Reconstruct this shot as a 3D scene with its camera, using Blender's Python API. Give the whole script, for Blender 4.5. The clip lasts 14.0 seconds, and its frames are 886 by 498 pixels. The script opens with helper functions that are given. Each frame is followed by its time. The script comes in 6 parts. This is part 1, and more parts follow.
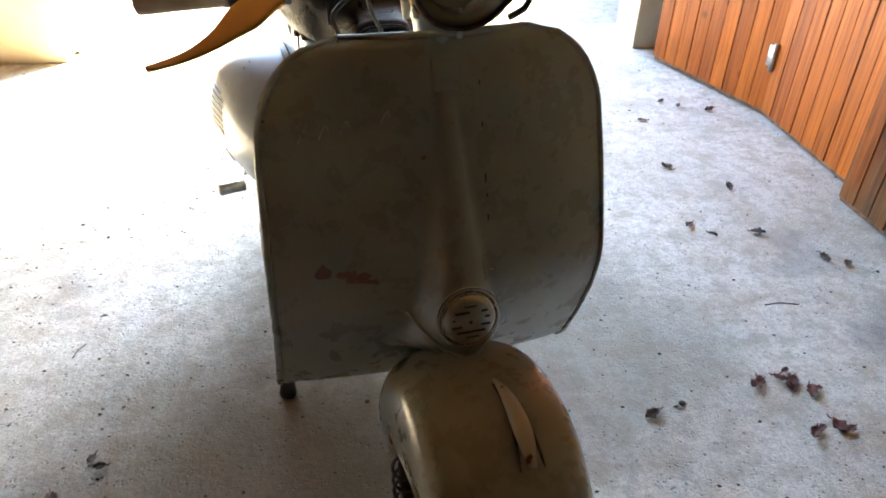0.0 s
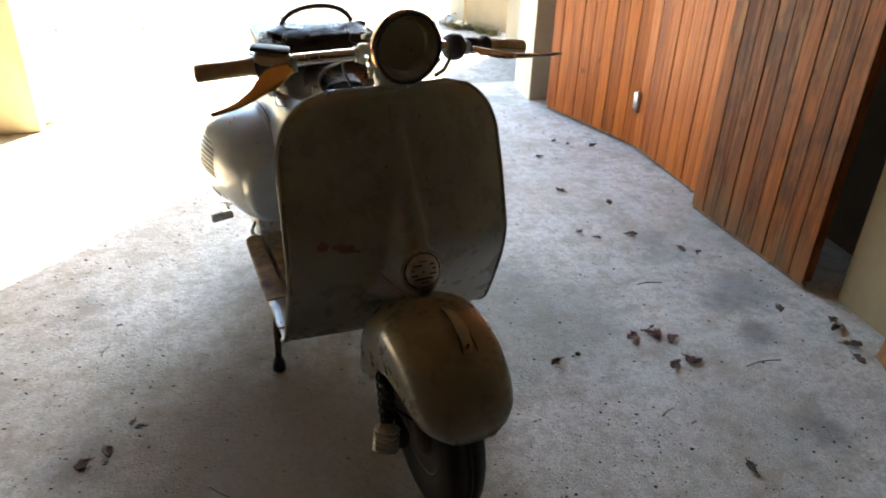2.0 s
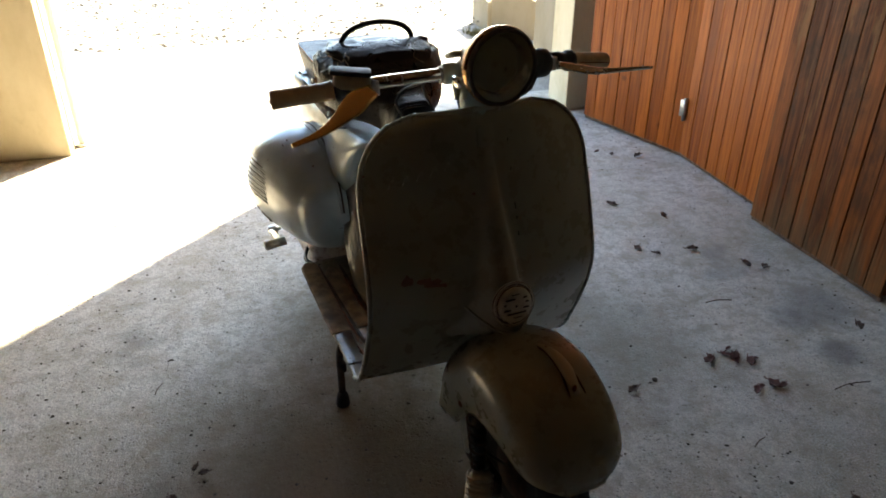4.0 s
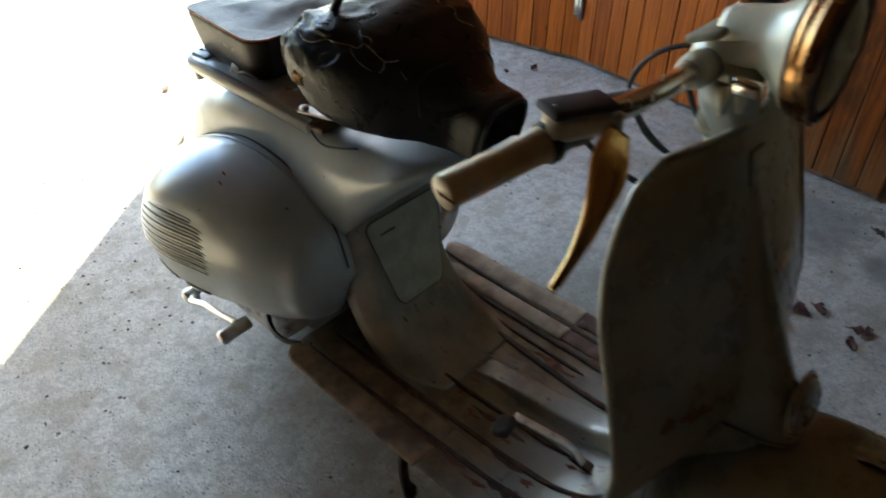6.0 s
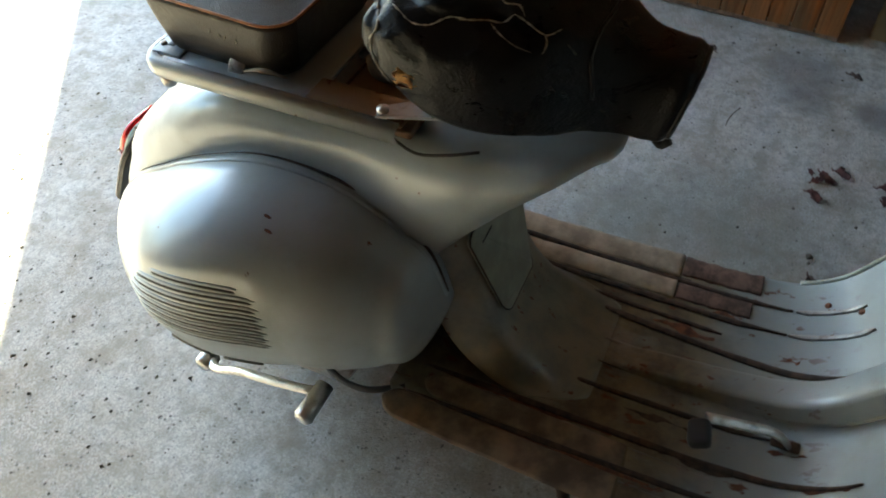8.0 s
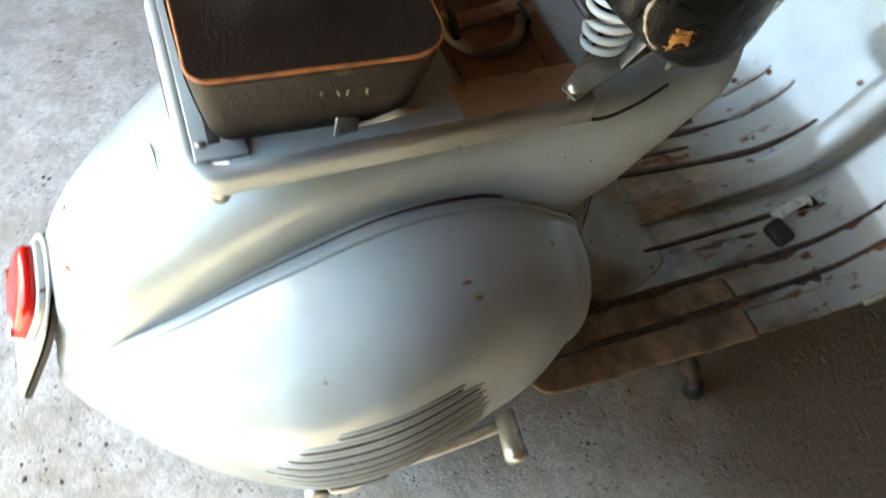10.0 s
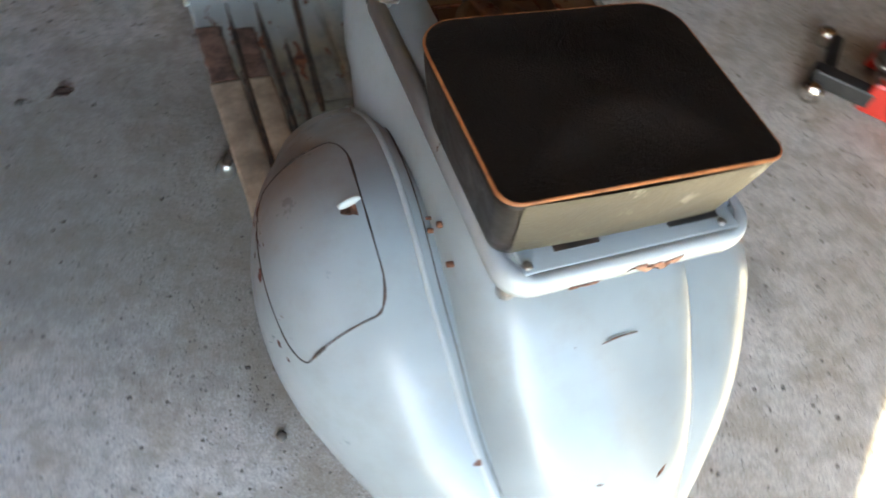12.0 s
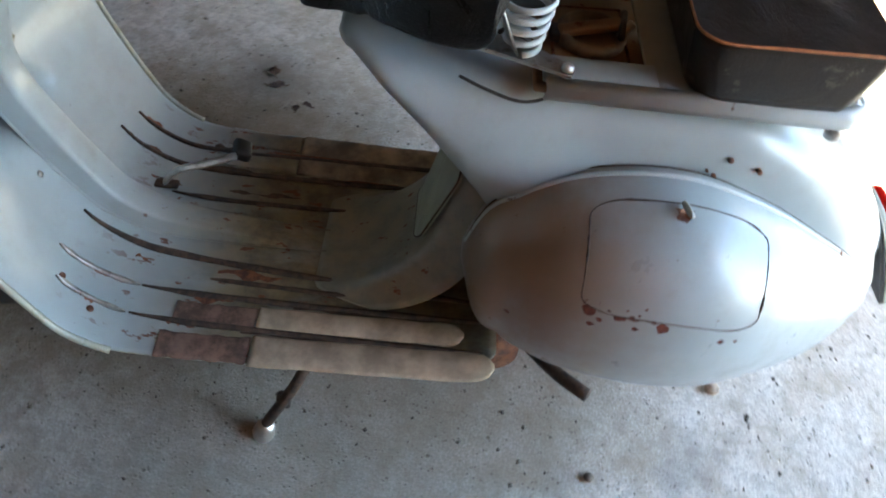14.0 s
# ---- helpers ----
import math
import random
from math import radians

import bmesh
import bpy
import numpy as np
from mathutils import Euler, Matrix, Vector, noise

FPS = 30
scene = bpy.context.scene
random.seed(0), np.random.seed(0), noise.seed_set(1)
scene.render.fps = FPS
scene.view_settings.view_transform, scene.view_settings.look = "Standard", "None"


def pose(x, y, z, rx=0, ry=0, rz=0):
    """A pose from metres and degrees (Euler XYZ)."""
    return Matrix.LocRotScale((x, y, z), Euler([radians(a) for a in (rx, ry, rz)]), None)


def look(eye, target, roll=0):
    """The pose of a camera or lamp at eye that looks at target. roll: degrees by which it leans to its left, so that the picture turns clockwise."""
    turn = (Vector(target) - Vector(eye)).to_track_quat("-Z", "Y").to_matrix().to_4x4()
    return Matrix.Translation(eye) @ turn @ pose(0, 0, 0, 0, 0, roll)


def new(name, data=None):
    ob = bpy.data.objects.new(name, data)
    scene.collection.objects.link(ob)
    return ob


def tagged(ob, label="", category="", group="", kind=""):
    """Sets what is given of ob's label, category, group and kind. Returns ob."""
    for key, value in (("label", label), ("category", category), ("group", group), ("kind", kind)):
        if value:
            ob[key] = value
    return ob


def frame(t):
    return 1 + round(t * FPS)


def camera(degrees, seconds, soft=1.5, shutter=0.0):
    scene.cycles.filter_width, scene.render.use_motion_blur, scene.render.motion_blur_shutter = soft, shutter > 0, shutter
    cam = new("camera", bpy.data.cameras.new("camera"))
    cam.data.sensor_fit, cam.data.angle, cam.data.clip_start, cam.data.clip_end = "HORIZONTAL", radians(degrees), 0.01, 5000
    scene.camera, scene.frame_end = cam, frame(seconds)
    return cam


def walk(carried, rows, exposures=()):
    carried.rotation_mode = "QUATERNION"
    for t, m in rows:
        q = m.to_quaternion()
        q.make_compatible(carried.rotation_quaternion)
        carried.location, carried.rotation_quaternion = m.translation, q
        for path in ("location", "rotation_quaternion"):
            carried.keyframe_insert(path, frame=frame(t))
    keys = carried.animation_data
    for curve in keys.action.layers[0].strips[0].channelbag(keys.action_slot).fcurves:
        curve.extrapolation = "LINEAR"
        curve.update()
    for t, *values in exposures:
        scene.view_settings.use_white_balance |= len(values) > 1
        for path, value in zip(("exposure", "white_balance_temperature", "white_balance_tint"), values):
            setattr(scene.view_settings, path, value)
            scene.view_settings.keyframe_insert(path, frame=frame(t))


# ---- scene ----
cam = camera(60.6, 14.0, soft=1.75, shutter=0.4)
PATH = [
    (0, (-0.278, -0.748, 1.234), (0.212, 0.807, 0.076), 1.9),
    (0.5, (-0.273, -0.939, 1.289), (0.169, 0.674, 0.192), 1.1),
    (1, (-0.388, -1.042, 1.323), (0.243, 0.551, 0.293), 1.8),
    (1.5, (-0.498, -1.137, 1.355), (0.293, 0.368, 0.302), 2.6),
    (2, (-0.515, -1.241, 1.4), (0.193, 0.328, 0.381), 1.9),
    (2.5, (-0.512, -1.326, 1.414), (0.108, 0.316, 0.455), 0.4),
    (5, (-0.707, -0.588, 1.33), (0.226, 0.791, 0.222), 0.1),
    (5.5, (-0.735, -0.296, 1.303), (0.373, 0.891, 0.136), 0.6),
    (6, (-0.783, -0.086, 1.302), (0.369, 0.974, 0.057), 0.8),
    (6.5, (-0.71, 0.103, 1.249), (0.413, 1.181, -0.008), 0.9),
    (7, (-0.683, 0.192, 1.239), (0.463, 1.15, -0.09), 1.9),
    (7.5, (-0.727, 0.318, 1.246), (0.474, 1.058, -0.173), 1.8),
    (7.7, (-0.742, 0.378, 1.252), (0.47, 1.052, -0.189), 0.2),
    (9.8, (-0.591, 1.124, 1.228), (0.456, 0.704, -0.424), 11.3),
    (10, (-0.542, 1.186, 1.194), (0.434, 0.628, -0.46), 11.6),
    (10.5, (-0.336, 1.341, 1.2), (0.322, 0.495, -0.488), 15.9),
    (11, (-0.146, 1.511, 1.224), (0.081, 0.406, -0.427), 13.8),
    (11.5, (0.130, 1.533, 1.199), (-0.014, 0.413, -0.448), 13.4),
    (12, (0.384, 1.444, 1.203), (-0.295, 0.489, -0.418), 18.0),
    (12.5, (0.628, 1.396, 1.223), (-0.381, 0.688, -0.352), 11.4),
    (13, (0.728, 1.197, 1.193), (-0.405, 0.669, -0.369), 8.0),
    (13.3, (0.764, 1.045, 1.205), (-0.421, 0.592, -0.342), 7.2),
    (13.5, (0.771, 0.954, 1.192), (-0.472, 0.612, -0.337), 6.7),
    (14, (0.84, 0.695, 1.199), (-0.482, 0.755, -0.301), 7.6),
]
walk(cam, [(t, look(eye, target, roll)) for t, eye, target, roll in PATH],
     exposures=((0.0, 5.02, 6400, 6), (1.0, 4.68, 6550, 6), (2.5, 4.15, 6650, 5), (5.0, 3.25, 6400, 3), (6.5, 3.33, 6150, -1), (7.5, 3.33, 6200, -3), (10.0, 4.15, 6500, 0), (10.5, 4.0, 6350, 0), (11.0, 3.75, 6250, 3), (11.5, 3.65, 6200, 3), (12.0, 3.55, 6450, 5), (12.5, 3.42, 6500, 6), (13.0, 3.5, 6200, 4), (13.5, 3.82, 5700, 2), (14.0, 4.02, 5850, 2)))

# ---- light ----
SUN_AZ = math.atan2(0.815, 0.579)
SUN_EL = radians(38.3)
world = bpy.data.worlds.new("sky_world")
scene.world = world
world.use_nodes = True
wn = world.node_tree
sky = wn.nodes.new("ShaderNodeTexSky")
sky.sky_type = "NISHITA"
sky.sun_disc = False
sky.sun_elevation, sky.sun_rotation = SUN_EL, SUN_AZ
wn.links.new(sky.outputs[0], wn.nodes["Background"].inputs[0])
wn.nodes["Background"].inputs[1].default_value = 0.125
sun = new("sun", bpy.data.lights.new("sun", "SUN"))
sun.data.energy, sun.data.angle, sun.data.color = 4.4, radians(0.55), (1.0, 0.87, 0.64)
to_sun = Vector((math.sin(SUN_AZ) * math.cos(SUN_EL), math.cos(SUN_AZ) * math.cos(SUN_EL), math.sin(SUN_EL)))
sun.matrix_world = look(to_sun * 20, (0, 0, 0))


# ---- material helpers ----
class Mat:
    """A small wrapper round a node material with one Principled shader."""

    def __init__(self, name, rough=0.5, metal=0.0, coords="Object"):
        self.m = bpy.data.materials.new(name)
        self.m.use_nodes = True
        self.t = self.m.node_tree
        self.b = self.t.nodes["Principled BSDF"]
        self.b.inputs["Roughness"].default_value = rough
        self.b.inputs["Metallic"].default_value = metal
        self.co = self.t.nodes.new("ShaderNodeTexCoord").outputs[coords]

    def node(self, kind, **sets):
        n = self.t.nodes.new(kind)
        for k, v in sets.items():
            n.inputs[k].default_value = v
        return n

    def link(self, a, b):
        self.t.links.new(a, b)

    def scaled(self, s, loc=(0, 0, 0)):
        n = self.t.nodes.new("ShaderNodeMapping")
        n.inputs["Scale"].default_value = s if isinstance(s, tuple) else (s, s, s)
        n.inputs["Location"].default_value = loc
        self.link(self.co, n.inputs[0])
        return n.outputs[0]

    def noise(self, scale, detail=4.0, rough=0.55, stretch=(1, 1, 1), loc=(0, 0, 0), distort=0.0):
        n = self.node("ShaderNodeTexNoise", Scale=scale, Detail=detail, Roughness=rough, Distortion=distort)
        self.link(self.scaled(stretch, loc), n.inputs["Vector"])
        return n.outputs["Fac"]

    def voronoi(self, scale, feature="F1", loc=(0, 0, 0)):
        n = self.t.nodes.new("ShaderNodeTexVoronoi")
        n.feature = feature
        n.inputs["Scale"].default_value = scale
        self.link(self.scaled(1.0, loc), n.inputs["Vector"])
        return n.outputs["Distance"]

    def ramp(self, fac, lo, hi, a=0.0, b=1.0):
        n = self.t.nodes.new("ShaderNodeMapRange")
        n.interpolation_type = "SMOOTHSTEP"
        for k, v in zip(("From Min", "From Max", "To Min", "To Max"), (lo, hi, a, b)):
            n.inputs[k].default_value = v
        self.link(fac, n.inputs["Value"])
        return n.outputs["Result"]

    def mix(self, fac, a, b, blend="MIX"):
        n = self.t.nodes.new("ShaderNodeMix")
        n.data_type, n.blend_type = "RGBA", blend
        for s, v in ((n.inputs[0], fac), (n.inputs[6], a), (n.inputs[7], b)):
            if isinstance(v, (int, float)):
                s.default_value = v
            elif isinstance(v, tuple):
                s.default_value = (*v, 1.0)
            else:
                self.link(v, s)
        return n.outputs[2]

    def math(self, op, a, b=0.0):
        n = self.t.nodes.new("ShaderNodeMath")
        n.operation = op
        for s, v in zip(n.inputs, (a, b)):
            if isinstance(v, (int, float)):
                s.default_value = v
            else:
                self.link(v, s)
        return n.outputs[0]

    def random(self):
        return self.t.nodes.new("ShaderNodeObjectInfo").outputs["Random"]

    def island(self):
        return self.t.nodes.new("ShaderNodeNewGeometry").outputs["Random Per Island"]

    def color(self, c):
        if isinstance(c, tuple):
            self.b.inputs["Base Color"].default_value = (*c, 1.0)
        else:
            self.link(c, self.b.inputs["Base Color"])
        return self

    def rough(self, r):
        self.link(r, self.b.inputs["Roughness"])
        return self

    def bump(self, h, strength=0.3, dist=0.002):
        n = self.node("ShaderNodeBump", Strength=strength, Distance=dist)
        self.link(h, n.inputs["Height"])
        self.link(n.outputs[0], self.b.inputs["Normal"])
        return self


def paint_mat(name, base, rough=0.33, rust=0.69, trodden=0.0, stain=False, dusty=0.35):
    """Old sprayed paint: blotchy tone, fine dust, rust where it has chipped."""
    k = Mat(name, rough)
    k.b.inputs["Coat Weight"].default_value = 0.45
    k.b.inputs["Coat Roughness"].default_value = 0.16
    big = k.noise(5.0, 3)
    fine = k.noise(140.0, 2)
    dust = k.noise(22.0, 5, 0.65)
    c = k.mix(k.ramp(big, 0.35, 0.7), tuple(v * 1.05 for v in base), tuple(v * 0.86 for v in base))
    c = k.mix(k.ramp(dust, 0.45, 0.75, 0, dusty), c, tuple(v * w for v, w in zip(base, (0.8, 0.72, 0.6))))
    chips = k.ramp(k.noise(26.0, 6, 0.6, loc=(3, 1, 7)), rust, rust + 0.03)
    if trodden:
        # footboard behind the bend: trodden-in brown grime with shade mixed in, and worn-through spots
        axes = k.t.nodes.new("ShaderNodeSeparateXYZ")
        k.link(k.co, axes.inputs[0])
        back = k.ramp(axes.outputs[1], 0.23, 0.44)
        dirt_shade = k.math("MULTIPLY", k.ramp(k.noise(9.0, 6, 0.65, stretch=(1.6, 0.6, 1)), 0.26, 0.54, 0.50 * trodden, 0.95 * trodden), back)
        c = k.mix(dirt_shade, c, k.mix(k.ramp(dust, 0.3, 0.7), (0.050, 0.037, 0.018), (0.180, 0.135, 0.068)))
        bare = 0.605 + 0.12 * (1 - trodden)
        worn = k.ramp(k.noise(34.0, 6, 0.65, loc=(1, 5, 2), stretch=(1.5, 0.6, 1)), bare, bare + 0.025)
        chips = k.math("MAXIMUM", chips, k.math("MULTIPLY", worn, k.ramp(axes.outputs[1], 0.16, 0.30)))
    if stain:
        # brown tint over the front of the cowl, patchy and fading rearwards
        axes = k.t.nodes.new("ShaderNodeSeparateXYZ")
        k.link(k.co, axes.inputs[0])
        wash = k.math("MULTIPLY", k.ramp(axes.outputs[1], 0.84, 1.04, 1.0, 0.0), k.ramp(k.noise(7.0, 5, 0.6, loc=(6, 2, 2)), 0.28, 0.58, 0.35, 0.85))
        c = k.mix(wash, c, (0.235, 0.135, 0.066))
    c = k.mix(chips, c, k.mix(fine, (0.075, 0.028, 0.015), (0.17, 0.065, 0.03)))
    k.color(c)
    k.rough(k.math("ADD", k.ramp(dust, 0.3, 0.8, rough - 0.05, rough + 0.02 + 0.43 * dusty), k.math("MULTIPLY", chips, 0.4)))
    k.bump(k.math("SUBTRACT", k.math("MULTIPLY", fine, 0.15), chips), 0.25, 0.001)
    return k.m


def rust_mat(name, a=(0.06, 0.022, 0.012), b=(0.20, 0.075, 0.03), rough=0.8, scale=60.0):
    k = Mat(name, rough)
    k.color(k.mix(k.ramp(k.noise(scale, 6, 0.7), 0.35, 0.65), a, b))
    k.bump(k.noise(scale * 3, 4), 0.5, 0.001)
    return k.m


def metal_mat(name, base, rough=0.25, grime=0.5, metal=1.0):
    k = Mat(name, rough, metal)
    d = k.ramp(k.noise(45.0, 6, 0.65), 0.45, 0.8, 0, grime)
    k.color(k.mix(d, base, (0.12, 0.075, 0.04)))
    k.rough(k.math("ADD", rough, k.math("MULTIPLY", d, 0.5)))
    k.bump(k.noise(160.0, 3), 0.08, 0.001)
    return k.m


def plain_mat(name, base, rough=0.5, var=0.25, scale=40.0, bump=0.15, metal=0.0):
    k = Mat(name, rough, metal)
    n = k.noise(scale, 5, 0.6)
    k.color(k.mix(k.ramp(n, 0.3, 0.7), tuple(v * (1 - var) for v in base), tuple(min(1, v * (1 + var)) for v in base)))
    k.rough(k.ramp(n, 0.2, 0.8, max(0.03, rough - 0.1), min(1, rough + 0.1)))
    k.bump(k.noise(scale * 4, 3), bump, 0.001)
    return k.m


def leather_mat(name, base, rough, crack=(0.30, 0.25, 0.2), cracks=0.0, worn=None, deep=0.0025, spec=0.5):
    """Old leatherette: pebbled grain, creases, and pale fibres where it has split."""
    k = Mat(name, rough)
    grain = k.voronoi(420.0)
    crease = k.noise(15.0, 6, 0.72, distort=1.5)
    c = k.mix(k.ramp(crease, 0.3, 0.75), base, tuple(v * 1.7 + 0.001 for v in base))
    h = k.math("ADD", k.math("MULTIPLY", grain, 0.25), k.math("MULTIPLY", crease, 1.6))
    if worn:
        c = k.mix(k.ramp(k.noise(30.0, 5, 0.7, loc=(5, 5, 5)), 0.6, 0.68, 0, 0.8), c, worn)
    if cracks:
        vein = k.math("ABSOLUTE", k.math("SUBTRACT", k.noise(14.0, 3, 0.5, loc=(2, 4, 1), distort=0.8), 0.5))
        where = k.ramp(k.noise(7.0, 2, loc=(8, 0, 3)), 0.5, 0.6)
        v = k.math("MULTIPLY", k.ramp(vein, 0.002, 0.009, 1.0, 0.0), where)
        c = k.mix(k.math("MULTIPLY", v, cracks), c, crack)
        h = k.math("SUBTRACT", h, v)
    k.color(c)
    k.rough(k.ramp(crease, 0.3, 0.8, rough - 0.08, rough + 0.15))
    k.bump(h, 0.8, deep)
    k.b.inputs["Specular IOR Level"].default_value = spec
    return k.m


def floor_mat(name, tone, warm, gloss=0.9, spots=(), gravel=False):
    """Rough cast concrete: sandy grain, dark pits, damp and oily patches, hair cracks."""
    k = Mat(name, gloss)
    k.b.inputs["Specular IOR Level"].default_value = 0.25
    sand = k.noise(210.0, 3, 0.7)
    grit = k.noise(75.0, 4, 0.6)
    patch = k.noise(1.7, 5, 0.6)
    blotch = k.noise(9.0, 6, 0.68, loc=(2, 9, 0))
    mottle = k.noise(26.0, 4, 0.6, loc=(5, 3, 0))
    oil = k.ramp(k.noise(2.3, 4, 0.6, loc=(4, 2, 0)), 0.60, 0.72)
    dots = k.ramp(k.voronoi(30.0), 0.07, 0.13, 1.0, 0.0)
    dots = k.math("MULTIPLY", dots, k.ramp(k.noise(9.0, 2, loc=(1, 8, 0)), 0.48, 0.58))
    pits = k.ramp(k.voronoi(95.0, loc=(3, 3, 0)), 0.16, 0.30, 1.0, 0.0)
    pits = k.math("MULTIPLY", pits, k.ramp(k.noise(24.0, 4, 0.7, loc=(7, 1, 0)), 0.46, 0.62))
    c = k.mix(k.ramp(patch, 0.3, 0.72), tuple(v * 1.12 for v in tone), tuple(v * w for v, w in zip(tone, warm)))
    c = k.mix(k.ramp(grit, 0.42, 0.62, 0, 0.5), c, tuple(v * 0.55 for v in tone))
    c = k.mix(k.ramp(sand, 0.45, 0.60, 0, 0.5), c, tuple(min(1, v * 1.4) for v in tone))
    c = k.mix(k.ramp(mottle, 0.46, 0.62, 0, 0.5), c, tuple(v * w for v, w in zip(tone, (0.60, 0.57, 0.52))))
    c = k.mix(k.ramp(blotch, 0.44, 0.66, 0, 0.6), c, tuple(v * w for v, w in zip(tone, (0.60, 0.53, 0.43))))
    c = k.mix(k.math("MULTIPLY", oil, 0.5), c, tuple(v * 0.4 for v in tone))
    c = k.mix(k.math("MULTIPLY", pits, 0.75), c, tuple(v * 0.28 for v in tone))
    c = k.mix(k.math("MULTIPLY", dots, 0.75), c, (0.07, 0.06, 0.05))
    if gravel:
        # loose dark stones past the paved strip in front of the opening
        axes = k.t.nodes.new("ShaderNodeSeparateXYZ")
        k.link(k.co, axes.inputs[0])
        stones = k.ramp(k.noise(16.0, 6, 0.75, loc=(4, 4, 0)), 0.50, 0.60, 0, 0.9)
        c = k.mix(k.math("MULTIPLY", stones, k.ramp(axes.outputs[1], 4.1, 4.9)), c, (0.04, 0.036, 0.03))
    ragged = k.math("MULTIPLY", k.noise(6.0, 6, 0.7, loc=(0, 4, 4)), 0.5) if spots else None
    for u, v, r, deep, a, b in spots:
        # old oil and rust stains with ragged rims; two also hold the scooter's shade
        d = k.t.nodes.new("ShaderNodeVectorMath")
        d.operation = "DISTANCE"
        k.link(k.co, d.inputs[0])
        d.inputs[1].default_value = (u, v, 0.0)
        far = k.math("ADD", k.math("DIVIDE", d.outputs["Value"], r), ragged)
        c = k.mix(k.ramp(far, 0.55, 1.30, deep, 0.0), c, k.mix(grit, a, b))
    k.color(c)
    k.bump(k.math("ADD", k.math("MULTIPLY", sand, 0.5), k.math("SUBTRACT", grit, k.math("MAXIMUM", dots, pits))), 0.7, 0.0032)
    return k.m


def wood_mat(name, light, dark, weather=0.0):
    """Varnished boards with upright grain and knots; every board takes its own tone."""
    k = Mat(name, 0.38)
    k.b.inputs["Specular IOR Level"].default_value = 0.2
    r = k.random()
    axes = k.t.nodes.new("ShaderNodeSeparateXYZ")
    k.link(k.co, axes.inputs[0])
    shift = k.t.nodes.new("ShaderNodeCombineXYZ")
    k.link(k.math("MULTIPLY", r, 37.0), shift.inputs[0])
    k.link(k.math("MULTIPLY", r, 11.0), shift.inputs[2])
    add = k.t.nodes.new("ShaderNodeVectorMath")
    k.link(k.co, add.inputs[0])
    k.link(shift.outputs[0], add.inputs[1])
    k.co = add.outputs[0]
    grain = k.noise(30.0, 6, 0.6, stretch=(3.0, 3.0, 0.09), distort=0.5)
    fine = k.noise(120.0, 3, 0.6, stretch=(4.0, 4.0, 0.04))
    tone = k.math("ADD", k.math("MULTIPLY", grain, 0.85), k.math("MULTIPLY", r, 0.25))
    c = k.mix(k.ramp(tone, 0.30, 0.88), light, dark)
    c = k.mix(k.ramp(fine, 0.45, 0.70, 0, 0.6), c, tuple(v * 0.55 for v in dark))
    knots = k.ramp(k.voronoi(5.0), 0.05, 0.12, 1.0, 0.0)
    c = k.mix(k.math("MULTIPLY", knots, 0.7), c, tuple(v * 0.35 for v in dark))
    if weather:
        w = k.ramp(k.noise(5.0, 6, 0.75, stretch=(1, 1, 0.5)), 0.42, 0.66, 0, weather)
        c = k.mix(w, c, (0.030, 0.012, 0.005))
        w2 = k.ramp(k.noise(8.0, 6, 0.75, stretch=(2, 2, 0.25), loc=(2, 2, 2)), 0.54, 0.66, 0, weather * 0.8)
        c = k.mix(w2, c, (0.24, 0.105, 0.030))
        # varnish gone at the foot of the boards, bleached in upright streaks
        foot = k.math("ADD", axes.outputs[2], k.math("MULTIPLY", k.noise(9.0, 5, 0.7, stretch=(3, 3, 0.2), loc=(1, 6, 4)), -0.7))
        c = k.mix(k.ramp(foot, -1.36, -1.16, 0.6 * weather, 0.0), c, k.mix(fine, (0.24, 0.16, 0.08), (0.06, 0.033, 0.015)))
    k.color(c)
    k.rough(k.ramp(grain, 0.3, 0.7, 0.3, 0.5 + 0.25 * weather))
    k.bump(k.math("ADD", grain, k.math("MULTIPLY", fine, 0.5)), 0.25, 0.0015)
    return k.m


def plaster_mat(name, base):
    k = Mat(name, 0.9)
    stain = k.noise(2.2, 6, 0.65, stretch=(1, 1, 0.5))
    c = k.mix(k.ramp(stain, 0.3, 0.75), base, tuple(v * w for v, w in zip(base, (0.72, 0.66, 0.55))))
    c = k.mix(k.ramp(k.noise(6.0, 6, 0.7, loc=(3, 3, 1), stretch=(1, 1, 0.6)), 0.54, 0.74, 0, 0.4), c, tuple(v * w for v, w in zip(base, (0.5, 0.44, 0.36))))
    specks = k.ramp(k.voronoi(9.0), 0.02, 0.04, 0.7, 0.0)
    c = k.mix(specks, c, (0.16, 0.11, 0.06))
    k.color(c)
    k.bump(k.noise(40.0, 6, 0.7), 0.35, 0.004)
    return k.m


M_PAINT = paint_mat("grey_paint", (0.340, 0.380, 0.385), 0.33, 0.715)
M_PAINT_LEFT = paint_mat("grey_paint_chipped", (0.340, 0.380, 0.385), 0.32, 0.70, 0.0, True)
# darker copy of the grey paint: front-side shade and warm bounce in its base
M_PAINT_SHADED = paint_mat("shade_brown_dusted_paint", (0.300, 0.305, 0.245), 0.30, 0.76, dusty=0.10)
M_HORN = metal_mat("old_nickel", (0.52, 0.49, 0.43), 0.28, 0.4)
# pale lever metal; the orange it mirrors is put into its colour
M_LEVER_TINTED = metal_mat("orange_mirroring_lever_metal", (0.92, 0.62, 0.26), 0.22, 0.1)
M_CHALK = plain_mat("rubbed_chalk", (0.20, 0.185, 0.15), 0.9, 0.5, 90)
M_FADED = plain_mat("faded_ink", (0.40, 0.38, 0.33), 0.6, 0.25)
